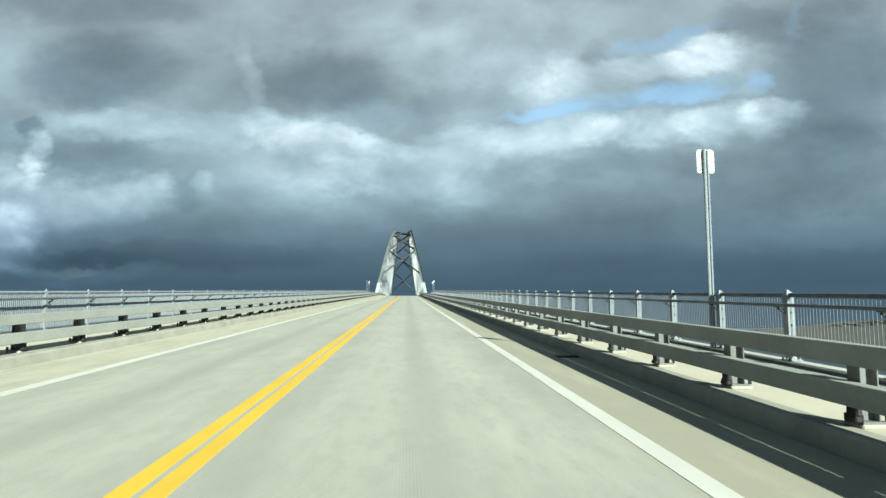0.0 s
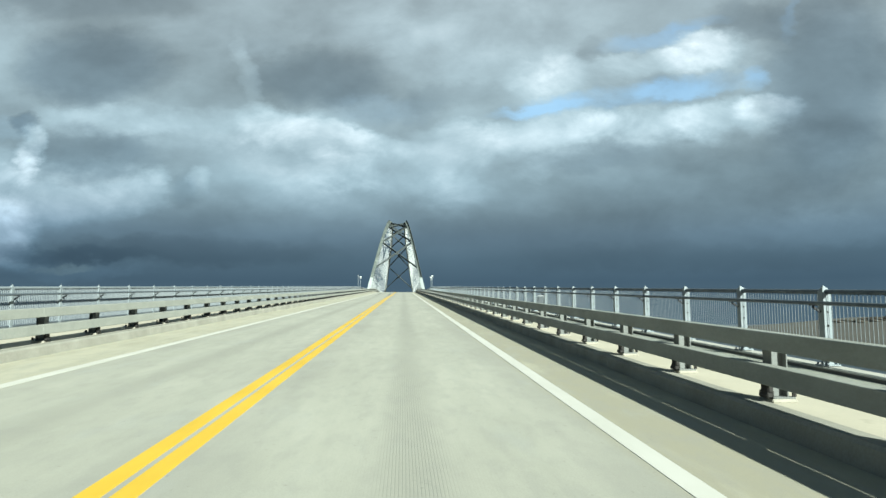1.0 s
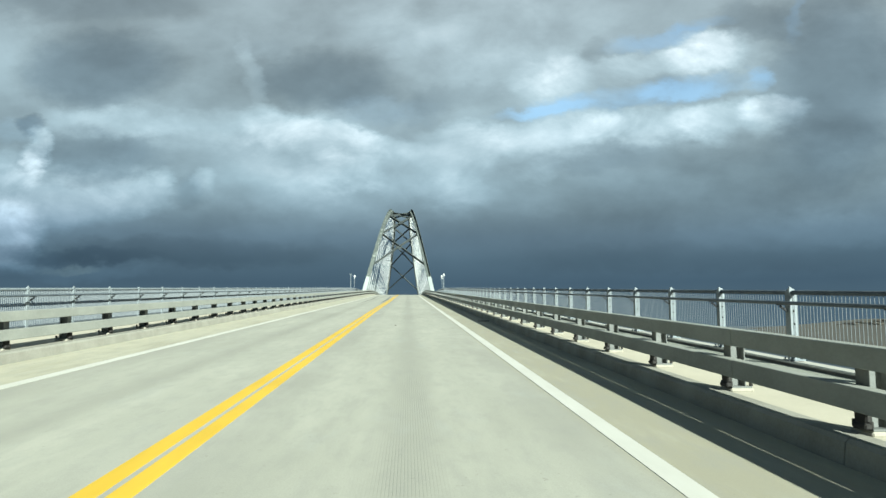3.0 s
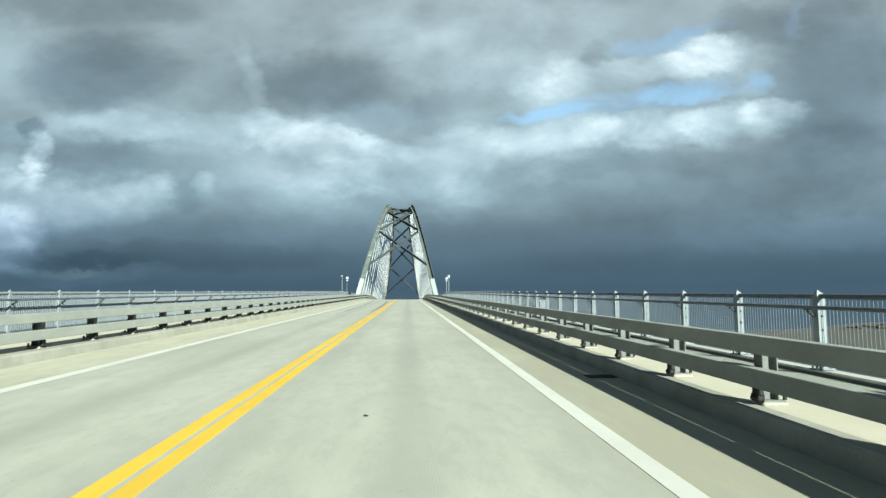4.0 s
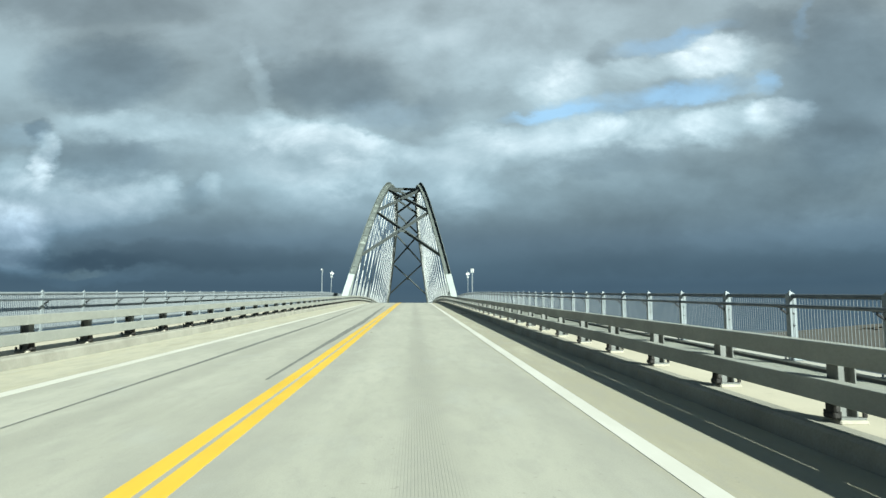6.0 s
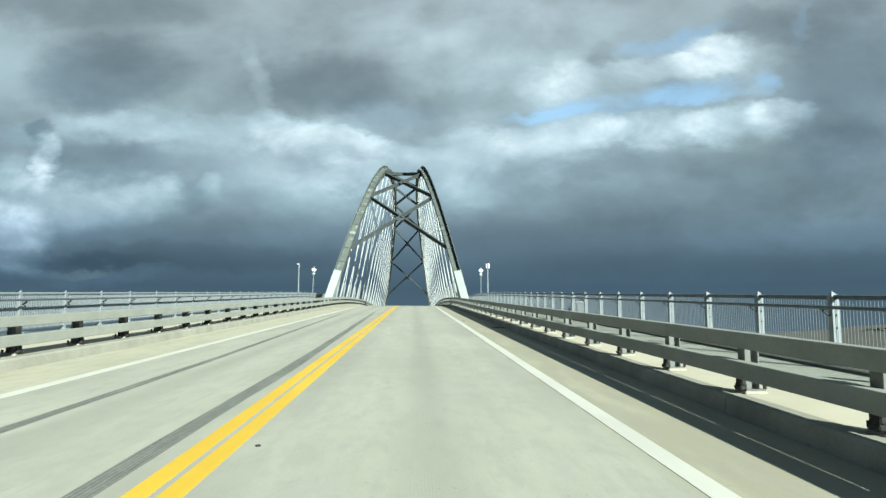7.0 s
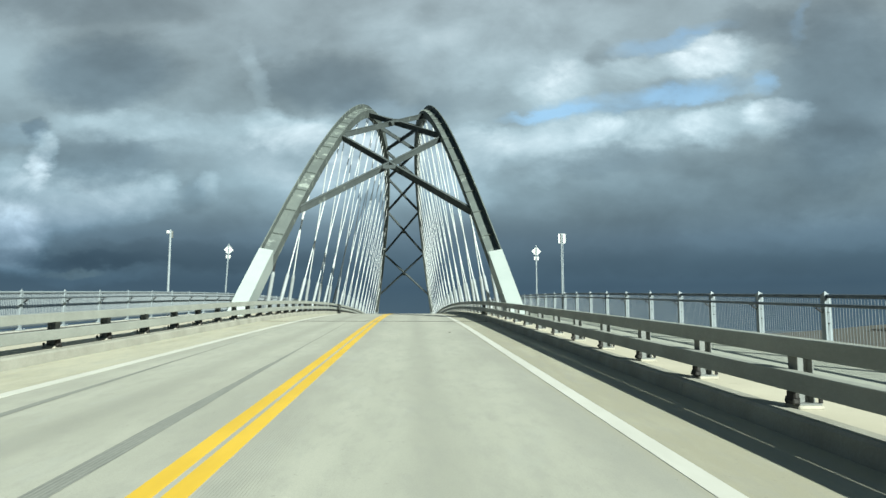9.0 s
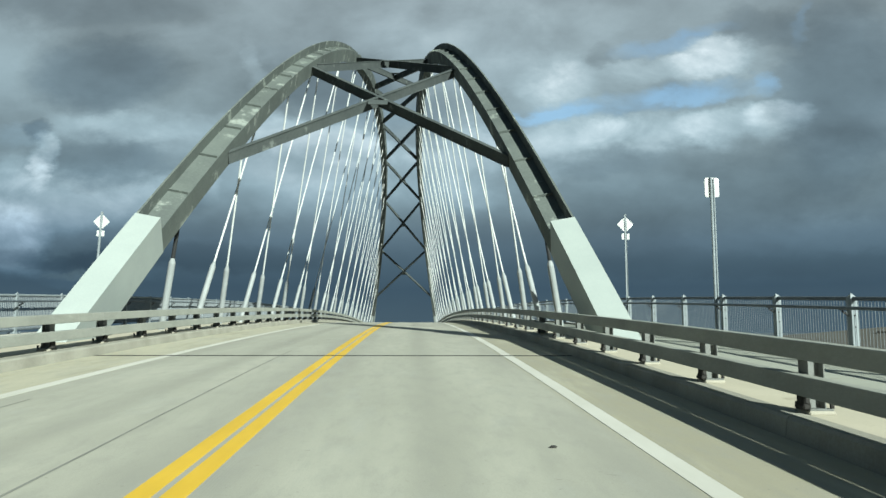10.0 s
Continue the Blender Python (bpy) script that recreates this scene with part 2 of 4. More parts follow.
def road_surface(n):
    x, y, z = n.add("ShaderNodeSeparateXYZ", inputs={0: n.place}).outputs[:3]
    long = n.vec("MULTIPLY", n.place, (1.0, 0.12, 1.0))
    big = n.noise(n.vec("MULTIPLY", n.place, (1.0, 0.4, 1.0)), 0.35, 4.0, 0.6)
    streak = n.noise(long, 2.2, 5.0, 0.6)
    grain = n.noise(n.place, 90.0, 2.0, 0.7)
    c = n.mix(n.span(streak, 0.3, 0.75), (0.46, 0.452, 0.374, 1), (0.545, 0.533, 0.442, 1))
    c = n.mix(n.span(big, 0.35, 0.75, 0.0, 0.45), c, (0.355, 0.346, 0.285, 1))
    # the middle of each lane is darkened by drips, the shoulders are browner and carry dirt
    off = n.math("ABSOLUTE", n.math("SUBTRACT", n.math("ABSOLUTE", x), 1.75))
    drip = n.math("MULTIPLY", n.span(off, 0.0, 0.45, 1.0, 0.0), n.span(streak, 0.2, 0.8, 0.25, 0.7))
    c = n.mix(n.math("MULTIPLY", drip, 0.75), c, (0.28, 0.275, 0.23, 1))
    c = n.mix(n.math("MULTIPLY", n.span(off, 0.95, 1.45, 0.0, 0.5), n.span(big, 0.3, 0.65, 0.35, 1.0)), c, (0.345, 0.335, 0.285, 1))
    side = n.span(n.math("ABSOLUTE", x), 3.30, 3.55)
    dirt = n.noise(n.vec("MULTIPLY", n.place, (1.6, 0.25, 1.0)), 1.3, 6.0, 0.65)
    c = n.mix(side, c, n.mix(n.span(n.math("MULTIPLY_ADD", n.span(x, -3.0, 3.0), 0.28, dirt), 0.40, 0.82), (0.555, 0.525, 0.395, 1), (0.395, 0.37, 0.27, 1)))
    drawn = n.vec("MULTIPLY", n.place, (1.0, 0.3, 1.0))
    mottle = n.noise(drawn, 5.5, 5.0, 0.62)
    c = n.mix(n.span(mottle, 0.42, 0.70, 0.0, 0.38), c, (0.35, 0.345, 0.30, 1))
    c = n.mix(n.span(n.noise(drawn, 1.7, 5.0, 0.6), 0.55, 0.75, 0.0, 0.35), c, (0.47, 0.475, 0.43, 1))
    c = n.mix(n.span(grain, 0.35, 0.7, 0.0, 0.22), c, (0.22, 0.22, 0.20, 1))
    c = n.mix(n.span(n.noise(n.place, 16.0, 2.0, 0.5), 0.70, 0.76, 0.0, 0.45), c, (0.24, 0.235, 0.20, 1))
    # saw-cut grooves run along the bridge, more open in places
    groove = n.math("SINE", n.math("MULTIPLY", x, 2 * math.pi / 0.024))
    open_at = n.math("MULTIPLY", n.span(n.noise(n.vec("MULTIPLY", n.place, (0.9, 0.10, 1.0)), 1.0, 3.0, 0.5), 0.38, 0.55), n.span(off, 0.12, 0.32, 1.0, 0.12))
    beside = n.math("MULTIPLY", n.span(n.math("ABSOLUTE", n.math("SUBTRACT", x, 0.34)), 0.12, 0.3, 1.0, 0.0), n.span(n.noise(n.vec("MULTIPLY", n.place, (0.5, 0.16, 1.0)), 1.0, 3.0, 0.5), 0.46, 0.56))
    open_at = n.math("MAXIMUM", open_at, beside)
    cut = n.math("MULTIPLY", n.span(groove, 0.45, 0.9), n.math("MULTIPLY", open_at, n.math("SUBTRACT", 1.0, side)))
    c = n.mix(n.math("MULTIPLY", cut, 0.30), c, (0.2, 0.2, 0.18, 1))
    relief = n.math("SUBTRACT", n.math("MULTIPLY", grain, 0.4), n.math("MULTIPLY", cut, 0.6))
    feed(n, colour=c, rough=0.82, normal=bump(n, relief, 0.35, 0.004))


def paint(name, a, b, wear):
    def build(n):
        fine = n.noise(n.place, 45.0, 4.0, 0.65)
        big = n.noise(n.vec("MULTIPLY", n.place, (1, 0.3, 1)), 2.0, 4.0, 0.6)
        c = n.mix(n.span(big, 0.3, 0.7), (*a, 1), (*b, 1))
        chip = n.span(n.math("MULTIPLY_ADD", fine, 0.6, n.math("MULTIPLY", big, 0.4)), 0.60, 0.72)
        c = n.mix(n.math("MULTIPLY", chip, wear), c, (0.38, 0.38, 0.33, 1))
        feed(n, colour=c, rough=0.6, normal=bump(n, fine, 0.3, 0.002))
    return surface(name, build)


def rubbed(n):
    x, y, z = n.add("ShaderNodeSeparateXYZ", inputs={0: n.place}).outputs[:3]
    s = n.noise(n.vec("MULTIPLY", n.place, (1.0, 0.03, 1.0)), 30.0, 4.0, 0.6)
    b = n.noise(n.vec("MULTIPLY", n.place, (1.0, 0.2, 1.0)), 2.5, 5.0, 0.6)
    chip = n.noise(n.place, 22.0, 4.0, 0.65)
    # the teeth of the cutter left ridges along the road
    ridge = n.math("SINE", n.math("MULTIPLY", x, 2 * math.pi / 0.036))
    c = n.mix(n.span(s, 0.3, 0.7), (0.13, 0.134, 0.123, 1), (0.20, 0.204, 0.184, 1))
    c = n.mix(n.span(ridge, 0.2, 0.9, 0.0, 0.4), c, (0.36, 0.365, 0.32, 1))
    c = n.mix(n.span(b, 0.45, 0.75, 0.0, 0.45), c, (0.34, 0.345, 0.30, 1))
    c = n.mix(n.span(chip, 0.5, 0.68, 0.0, 0.35), c, (0.40, 0.405, 0.355, 1))
    c = n.mix(n.span(y, -108.0, -84.0, 0.0, 0.5), c, (0.36, 0.362, 0.32, 1))
    feed(n, colour=c, rough=0.8, spec=0.2, normal=bump(n, n.math("ADD", n.math("MULTIPLY", ridge, 0.5), s), 0.4, 0.004))


def walk_surface(n):
    x, y, z = n.add("ShaderNodeSeparateXYZ", inputs={0: n.place}).outputs[:3]
    big = n.noise(n.place, 0.8, 5.0, 0.6)
    fine = n.noise(n.place, 50.0, 3.0, 0.6)
    c = n.mix(n.span(n.math("MULTIPLY_ADD", fine, 0.4, n.math("MULTIPLY", big, 0.75)), 0.35, 0.8), (0.60, 0.558, 0.445, 1), (0.52, 0.482, 0.38, 1))
    # the outer half was cast later, of greyer concrete
    outer = n.span(n.math("MULTIPLY_ADD", big, 0.12, n.math("ABSOLUTE", x)), 6.72, 6.84)
    c = n.mix(outer, c, n.mix(n.span(fine, 0.35, 0.65), (0.44, 0.45, 0.385, 1), (0.37, 0.38, 0.325, 1)))
    c = n.mix(n.span(n.noise(n.place, 1.9, 6.0, 0.65), 0.64, 0.76, 0.0, 0.7), c, (0.37, 0.34, 0.265, 1))
    feed(n, colour=c, rough=0.88, spec=0.15, normal=bump(n, fine, 0.5, 0.004))


def lake(n):
    p = n.vec("MULTIPLY", n.place, (1.0, 1.0, 1.0))
    ripple = n.noise(p, 0.35, 5.0, 0.6)
    swell = n.noise(p, 0.02, 3.0, 0.5)
    c = n.mix(n.span(swell, 0.35, 0.65), (0.022, 0.034, 0.042, 1), (0.034, 0.047, 0.054, 1))
    feed(n, colour=c, rough=0.3, normal=bump(n, ripple, 0.5, 0.25))


def land(n):
    a = n.noise(n.place, 0.012, 5.0, 0.6)
    b = n.noise(n.place, 0.15, 4.0, 0.6)
    c = n.ramp(a, [(0.35, (0.078, 0.075, 0.06)), (0.5, (0.094, 0.083, 0.062)), (0.62, (0.068, 0.068, 0.052)), (0.75, (0.088, 0.074, 0.058))])
    c = n.mix(n.span(b, 0.35, 0.7, 0.0, 0.5), c, (0.066, 0.06, 0.046, 1))
    feed(n, colour=c, rough=0.95)


def leaves(n):
    r = n.add("ShaderNodeNewGeometry").outputs["Random Per Island"]
    stand = n.noise(n.place, 0.02, 3.0, 0.6)
    a = n.mix(n.span(stand, 0.35, 0.65), (0.092, 0.083, 0.066, 1), (0.082, 0.082, 0.068, 1))
    c = n.mix(n.math("MULTIPLY", r, 0.5), a, (0.092, 0.076, 0.064, 1))
    feed(n, colour=c, rough=0.95, spec=0.05)


ROAD = surface("grooved_concrete", road_surface)
YELLOW = paint("yellow_paint", (0.83, 0.54, 0.042), (0.74, 0.475, 0.034), 0.35)
WHITE = paint("white_paint", (0.71, 0.695, 0.62), (0.64, 0.625, 0.55), 0.42)
RUBBED = surface("worn_grooves", rubbed)
KERB = worn("kerb_concrete", (0.41, 0.40, 0.34), (0.285, 0.277, 0.235), 0.85, 0, 1.2, 40, relief=0.006, spots=(0.24, 0.225, 0.19))
WALK = surface("sidewalk_concrete", walk_surface)
GALV = worn("dull_galvanised_steel", (0.38, 0.39, 0.35), (0.30, 0.31, 0.28), 0.6, 0.0, 2.2, 35, (1, 0.5, 1), 0.001, (0.44, 0.445, 0.40), spec=0.1)
POST = worn("post_steel", (0.205, 0.215, 0.205), (0.145, 0.152, 0.145), 0.6, 0.0, 4.0, 50, relief=0.001, spots=(0.2, 0.19, 0.17))
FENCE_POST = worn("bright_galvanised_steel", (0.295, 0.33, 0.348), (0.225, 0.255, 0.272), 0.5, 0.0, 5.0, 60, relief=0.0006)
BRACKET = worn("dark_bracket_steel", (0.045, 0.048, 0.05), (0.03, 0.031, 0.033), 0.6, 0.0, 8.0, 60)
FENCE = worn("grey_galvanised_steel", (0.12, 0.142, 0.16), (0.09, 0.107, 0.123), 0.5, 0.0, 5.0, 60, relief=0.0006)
BOX = worn("dull_cabinet_metal", (0.05, 0.058, 0.063), (0.035, 0.041, 0.046), 0.4, 0.0, 3.0, 50)
GROUT = worn("pale_grout", (0.44, 0.418, 0.348), (0.33, 0.312, 0.26), 0.9, 0.0, 6.0, 60, relief=0.004)
# face of the sidewalk edge: its shade is put into this dark colour
FASCIA = worn("shade_dark_fascia", (0.16, 0.16, 0.145), (0.11, 0.11, 0.10), 0.8, 0.0, 1.2, 40, relief=0.003)
EDGE = worn("pale_edge_concrete", (0.58, 0.57, 0.51), (0.46, 0.45, 0.40), 0.85, 0.0, 1.0, 40, relief=0.004)
# lighter copy of PICKET; the west fence's sunlight is put into its colour
SUNLIT_PICKET = worn("sunlit_galvanised_steel", (0.25, 0.275, 0.292), (0.195, 0.215, 0.23), 0.5, 0.0, 5.0, 60, relief=0.0004)
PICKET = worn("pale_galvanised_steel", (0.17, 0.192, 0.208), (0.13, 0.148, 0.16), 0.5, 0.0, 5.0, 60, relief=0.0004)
RUST = worn("dark_bolt_steel", (0.045, 0.043, 0.04), (0.028, 0.027, 0.026), 0.7, 0.0, 12.0, 80)
# darker than RIB: the shade on the bracing is put into its colour
BRACE = worn("brace_shade_steel", (0.098, 0.11, 0.108), (0.064, 0.074, 0.075), 0.7, 0.0, 0.6, 12, relief=0.001, spots=(0.18, 0.20, 0.19), spot_at=0.58, spec=0.04)
RIB = worn("grey_painted_steel", (0.155, 0.175, 0.162), (0.108, 0.122, 0.117), 0.7, 0.0, 0.5, 12, (1, 1, 1), 0.001, (0.30, 0.33, 0.30), 0.55, 0.06)
STUB = worn("pale_painted_steel", (0.40, 0.44, 0.42), (0.35, 0.39, 0.375), 0.6, 0.0, 0.7, 25, relief=0.001)
CABLE = worn("white_cable_sheath", (0.67, 0.69, 0.68), (0.55, 0.57, 0.56), 0.45, 0.0, 1.5, 30, relief=0.0005)
SLEEVE = worn("zinc_tube", (0.36, 0.385, 0.39), (0.28, 0.30, 0.305), 0.45, 0.0, 2.0, 30, relief=0.0005)
SIGN = worn("bare_aluminium", (0.66, 0.67, 0.66), (0.56, 0.57, 0.56), 0.45, 0.0, 3.0, 60, relief=0.0003)
RUBBER = worn("black_seal", (0.035, 0.035, 0.035), (0.06, 0.058, 0.055), 0.8, 0.0, 4.0, 60)
SLAB = worn("weathered_concrete", (0.34, 0.33, 0.29), (0.25, 0.24, 0.215), 0.88, 0.0, 0.3, 20, relief=0.006)
WATER = surface("lake_water", lake)
LAND = surface("autumn_land", land)
LEAVES = surface("autumn_woods", leaves)


# ---- builders ----
def mesh_object(name, bm, material, parent=None, label="", smooth=False):
    me = bpy.data.meshes.new(name)
    bmesh.ops.recalc_face_normals(bm, faces=bm.faces)
    bm.to_mesh(me)
    bm.free()
    me.materials.append(material)
    if smooth:
        me.polygons.foreach_set("use_smooth", [True] * len(me.polygons))
    ob = new(name, me)
    ob.parent = parent
    if label:
        tagged(ob, label)
    return ob


def part(name, bm, material, parent, label="", smooth=False):
    return mesh_object(name, bm, material, parent, label, smooth)


def take(bm, material):
    """A mesh with its material, for many objects to share."""
    me = bpy.data.meshes.new("piece")
    bmesh.ops.recalc_face_normals(bm, faces=bm.faces)
    bm.to_mesh(me)
    bm.free()
    me.materials.append(material)
    return me


def shared(name, me, parent, m):
    ob = new(name, me)
    ob.parent, ob.matrix_basis = parent, m
    return ob


def empty(name, label, category, group="", kind=""):
    return tagged(new(name), label, category, group, kind)


def box(bm, centre, size, bevel=0.0, m=None):
    """A box, bevelled if asked, laid into bm; m moves it."""
    made = bmesh.ops.create_cube(bm, size=1.0)["verts"]
    bmesh.ops.scale(bm, vec=size, verts=made)
    bmesh.ops.translate(bm, vec=centre, verts=made)
    if bevel:
        edges = list({e for v in made for e in v.link_edges})
        made = list({v for f in bmesh.ops.bevel(bm, geom=edges, offset=bevel, segments=1, affect="EDGES")["faces"] for v in f.verts} | {v for v in made if v.is_valid})
    if m is not None:
        bmesh.ops.transform(bm, matrix=m, verts=made)
    return made


def tube(bm, a, b, r, sides=8, r2=None):
    a, b = Vector(a), Vector(b)
    d = b - a
    m = Matrix.Translation((a + b) / 2) @ d.to_track_quat("Z", "Y").to_matrix().to_4x4()
    bmesh.ops.create_cone(bm, cap_ends=True, segments=sides, radius1=r, radius2=r if r2 is None else r2, depth=d.length, matrix=m)


def sweep(bm, section, ys, side=None):
    """Sweeps a closed outline of (x, height over the road) along the bridge; side(y) is added to x."""
    rings = []
    for y in ys:
        dx, z0 = (side(y) if side else 0.0), road_z(y)
        rings.append([bm.verts.new((x + dx, y, z0 + z)) for x, z in section])
    n = len(section)
    for a, b in zip(rings, rings[1:]):
        for i in range(n):
            bm.faces.new((a[i], a[(i + 1) % n], b[(i + 1) % n], b[i]))
    bm.faces.new(rings[0])
    bm.faces.new(list(reversed(rings[-1])))


def steps(a, b, step=3.0):
    n = max(1, round((b - a) / step))
    return [a + (b - a) * i / n for i in range(n + 1)]


def smoothstep(a, b, v):
    k = min(1.0, max(0.0, (v - a) / (b - a)))
    return k * k * (3 - 2 * k)


def rounded(x0, z0, x1, z1, r):
    """Outline of a rectangle with cut corners."""
    return [(x0 + r, z0), (x1 - r, z0), (x1, z0 + r), (x1, z1 - r), (x1 - r, z1), (x0 + r, z1), (x0, z1 - r), (x0, z0 + r)]


# ---- plan of the bridge, metres from the yellow line ----
BACK, FRONT = -285.0, 250.0      # ends of what is built
CENTRE = -0.13                   # the double yellow line
EDGES = (-3.43, 3.54)            # edge lines
KERB_X = 4.89                    # face of the kerb
KERB_H = 0.19
POST_X = 5.279
FENCE_NEAR, FENCE_WIDE = 7.19, 8.42
ARCH = 58.50                      # half length of the steel arch between its pale feet
TOP_Z = 23.51                    # the ribs' upper face in the middle of the arch
LEAN = 0.181                     # ribs lean inward
HALF_LOW = 5.76                  # rib axis to middle of the bridge, 3 m up


def fence_x(y):
    return FENCE_NEAR + (FENCE_WIDE - FENCE_NEAR) * min(1.0, max(0.0, (142.0 - abs(y)) / 66.0))


YS = steps(BACK, FRONT, 4.0)

# ---- setting: deck, markings, kerbs, sidewalks ----
bm = bmesh.new()
sweep(bm, [(-KERB_X, 0.0), (0.0, 0.0), (KERB_X, 0.0), (KERB_X, -0.25), (-KERB_X, -0.25)], YS)
road = tagged(mesh_object("road", bm, ROAD), "pale grey grooved concrete bridge roadway rising to a crest", "road", kind="structure")

for sx in (-1, 1):
    bm = bmesh.new()
    sweep(bm, [(CENTRE + sx * 0.11 - 0.082, 0.0), (CENTRE + sx * 0.11 + 0.082, 0.0), (CENTRE + sx * 0.11 + 0.082, 0.004), (CENTRE + sx * 0.11 - 0.082, 0.004)], YS, lambda v: 0.09 * smoothstep(-150.0, -128.0, v))
    tagged(mesh_object("yellow_line", bm, YELLOW), "solid yellow painted line of the double centre line", "road marking", "double centre line", "structure")
    bm = bmesh.new()
    c, half = EDGES[(sx + 1) // 2], (0.095, None, 0.095)[sx + 1]
    sweep(bm, [(c - half, 0.0), (c + half, 0.0), (c + half, 0.004), (c - half, 0.004)], YS)
    tagged(mesh_object("edge_line", bm, WHITE), "solid white painted edge line beside the shoulder", "road marking", "edge lines", "structure")

# darker worn bands in the oncoming lane
for start_x, w, drift, y0, y1 in ((-0.50, 0.105, 0.0128, -134.0, -62.5), (-2.20, 0.075, 0.0175, -139.0, -70.0)):
    bm = bmesh.new()
    rings = []
    for y in steps(y0, y1, 1.5):
        # drifts outward, then thins to a hairline
        mid = start_x - drift * max(0.0, y + 114.0) + 0.02 * noise.noise((y * 0.3, start_x, 0))
        ww = w * (0.25 + 0.75 * smoothstep(y0, y0 + 14.0, y)) * (1.0 - 0.87 * smoothstep(-92.0, -76.0, y))
        ww *= 1.0 + 0.14 * noise.noise((y * 0.8, start_x, 4.0))
        rings.append([bm.verts.new((mid + side * ww, y, road_z(y) + 0.003)) for side in (-1, 1)])
    for a, b in zip(rings, rings[1:]):
        bm.faces.new((a[0], a[1], b[1], b[0]))
    tagged(mesh_object("worn_band", bm, RUBBED), "dark worn strip of grooves along the oncoming lane", "road wear", "worn bands", "structure")

for sx in (-1, 1):
    # kerb in cast lengths with open joints, the sidewalk slab behind it
    kerb = empty("kerb", "weathered concrete kerb with cast joints beside the road", "kerb", "kerbs", "structure")
    a = BACK
    while a < FRONT:
        b = min(FRONT, a + 6.858)
        bm = bmesh.new()
        prof = [(KERB_X + 0.008, -0.02), (KERB_X + 0.03, KERB_H - 0.03), (KERB_X + 0.06, KERB_H), (5.15, KERB_H), (5.15, -0.02)]
        sweep(bm, [(sx * x, z) for x, z in prof], steps(a + 0.006, b - 0.006, 3.0))
        part("kerb_stone", bm, KERB, kerb)
        a = b
    for name, label, mat, prof in (
            ("sidewalk", "buff concrete sidewalk beside the traffic rail", WALK,
             lambda f: ((5.154, -0.25), (5.154, KERB_H - 0.003), (f - 0.144, KERB_H + 0.01), (f - 0.144, -0.25))),
            ("sidewalk_fascia", "fascia along the outer sidewalk edge with its shade painted in", FASCIA,
             lambda f: ((f - 0.14, -0.30), (f - 0.14, KERB_H + 0.05), (f + 0.16, KERB_H + 0.05), (f + 0.16, -0.32))),
            ("sidewalk_edge", "pale concrete cap of the sidewalk edge under the fence", EDGE,
             lambda f: ((f - 0.145, KERB_H + 0.052), (f - 0.14, KERB_H + 0.07), (f + 0.16, KERB_H + 0.07), (f + 0.165, KERB_H + 0.052)))):
        bm = bmesh.new()
        rings = []
        for y in YS:
            z0 = road_z(y)
            rings.append([bm.verts.new((sx * x, y, z0 + z)) for x, z in prof(fence_x(y))])
        for p, q in zip(rings, rings[1:]):
            for i in range(len(p)):
                k = (i + 1) % len(p)
                bm.faces.new((p[i], p[k], q[k], q[i]))
        tagged(mesh_object(name, bm, mat), label, "sidewalk", name.replace("_", " ") + "s", "structure")

# expansion joint across the road at the arch
for y in (-63.9, 63.9):
    joint = empty("expansion_joint", "dark rubber expansion joint with steel edges across the road", "expansion joint", "expansion joints", "structure")
    bm = bmesh.new()
    sweep(bm, [(-KERB_X, 0.0), (KERB_X, 0.0), (KERB_X, 0.005), (-KERB_X, 0.005)], [y - 0.028, y + 0.028])
    part("seal", bm, RUBBER, joint)
    for d in (-0.048, 0.048):
        bm = bmesh.new()
        sweep(bm, [(-KERB_X, 0.0), (KERB_X, 0.0), (KERB_X, 0.006), (-KERB_X, 0.006)], [y + d - 0.018, y + d + 0.018])
        part("steel_edge", bm, RUST, joint)

# plain body under the deck
bm = bmesh.new()
sweep(bm, [(-5.2, -0.33), (5.2, -0.33), (4.6, -2.6), (-4.6, -2.6)], YS)
tagged(mesh_object("deck_girder", bm, SLAB), "plain girder body under the bridge deck", "girder", kind="structure")
for y in (-250, -160, -75, 75, 160, 250):
    bm = bmesh.new()
    box(bm, (0, y, (road_z(y) - 2.62 - 34) / 2), (9.0, 2.6, 34 + road_z(y) - 2.62), 0.2)
    tagged(mesh_object("pier", bm, SLAB), "plain concrete pier under the bridge deck", "pier", "piers", "structure")

# ---- setting: lake and far shore ----
LAKE_Z = -28.0
bm = bmesh.new()
bmesh.ops.create_circle(bm, cap_ends=True, radius=4900.0, segments=96, matrix=Matrix.Translation((0, 0, LAKE_Z)))
tagged(mesh_object("water", bm, WATER), "slate blue lake water with small ripples below the bridge", "lake", kind="structure")


def shore_line(y):
    """The ragged bank of the low land to the east."""
    return 360.0 + 70.0 * noise.noise((y * 0.004, 1.3, 0)) + 25 * noise.noise((y * 0.02, 7.1, 0)) + max(0.0, (y - 500.0)) * 0.47


def shore_height(x, y):
    """Fields and woods that rise slowly from the bank."""
    d = x - shore_line(y)
    return LAKE_Z - 3.0 + min(6.0, max(-2.0, d * 0.10)) + smoothstep(20, 560, d) * 38.0 * (0.82 + 0.3 * noise.noise((x * 0.003, y * 0.003, 3.0)))


bm = bmesh.new()
gx, gy = steps(300, 4300, 55), steps(-900, 2600, 55)
grid = [[bm.verts.new((x, y, shore_height(x, y))) for y in gy] for x in gx]
for i in range(len(gx) - 1):
    for j in range(len(gy) - 1):
        bm.faces.new((grid[i][j], grid[i + 1][j], grid[i + 1][j + 1], grid[i][j + 1]))
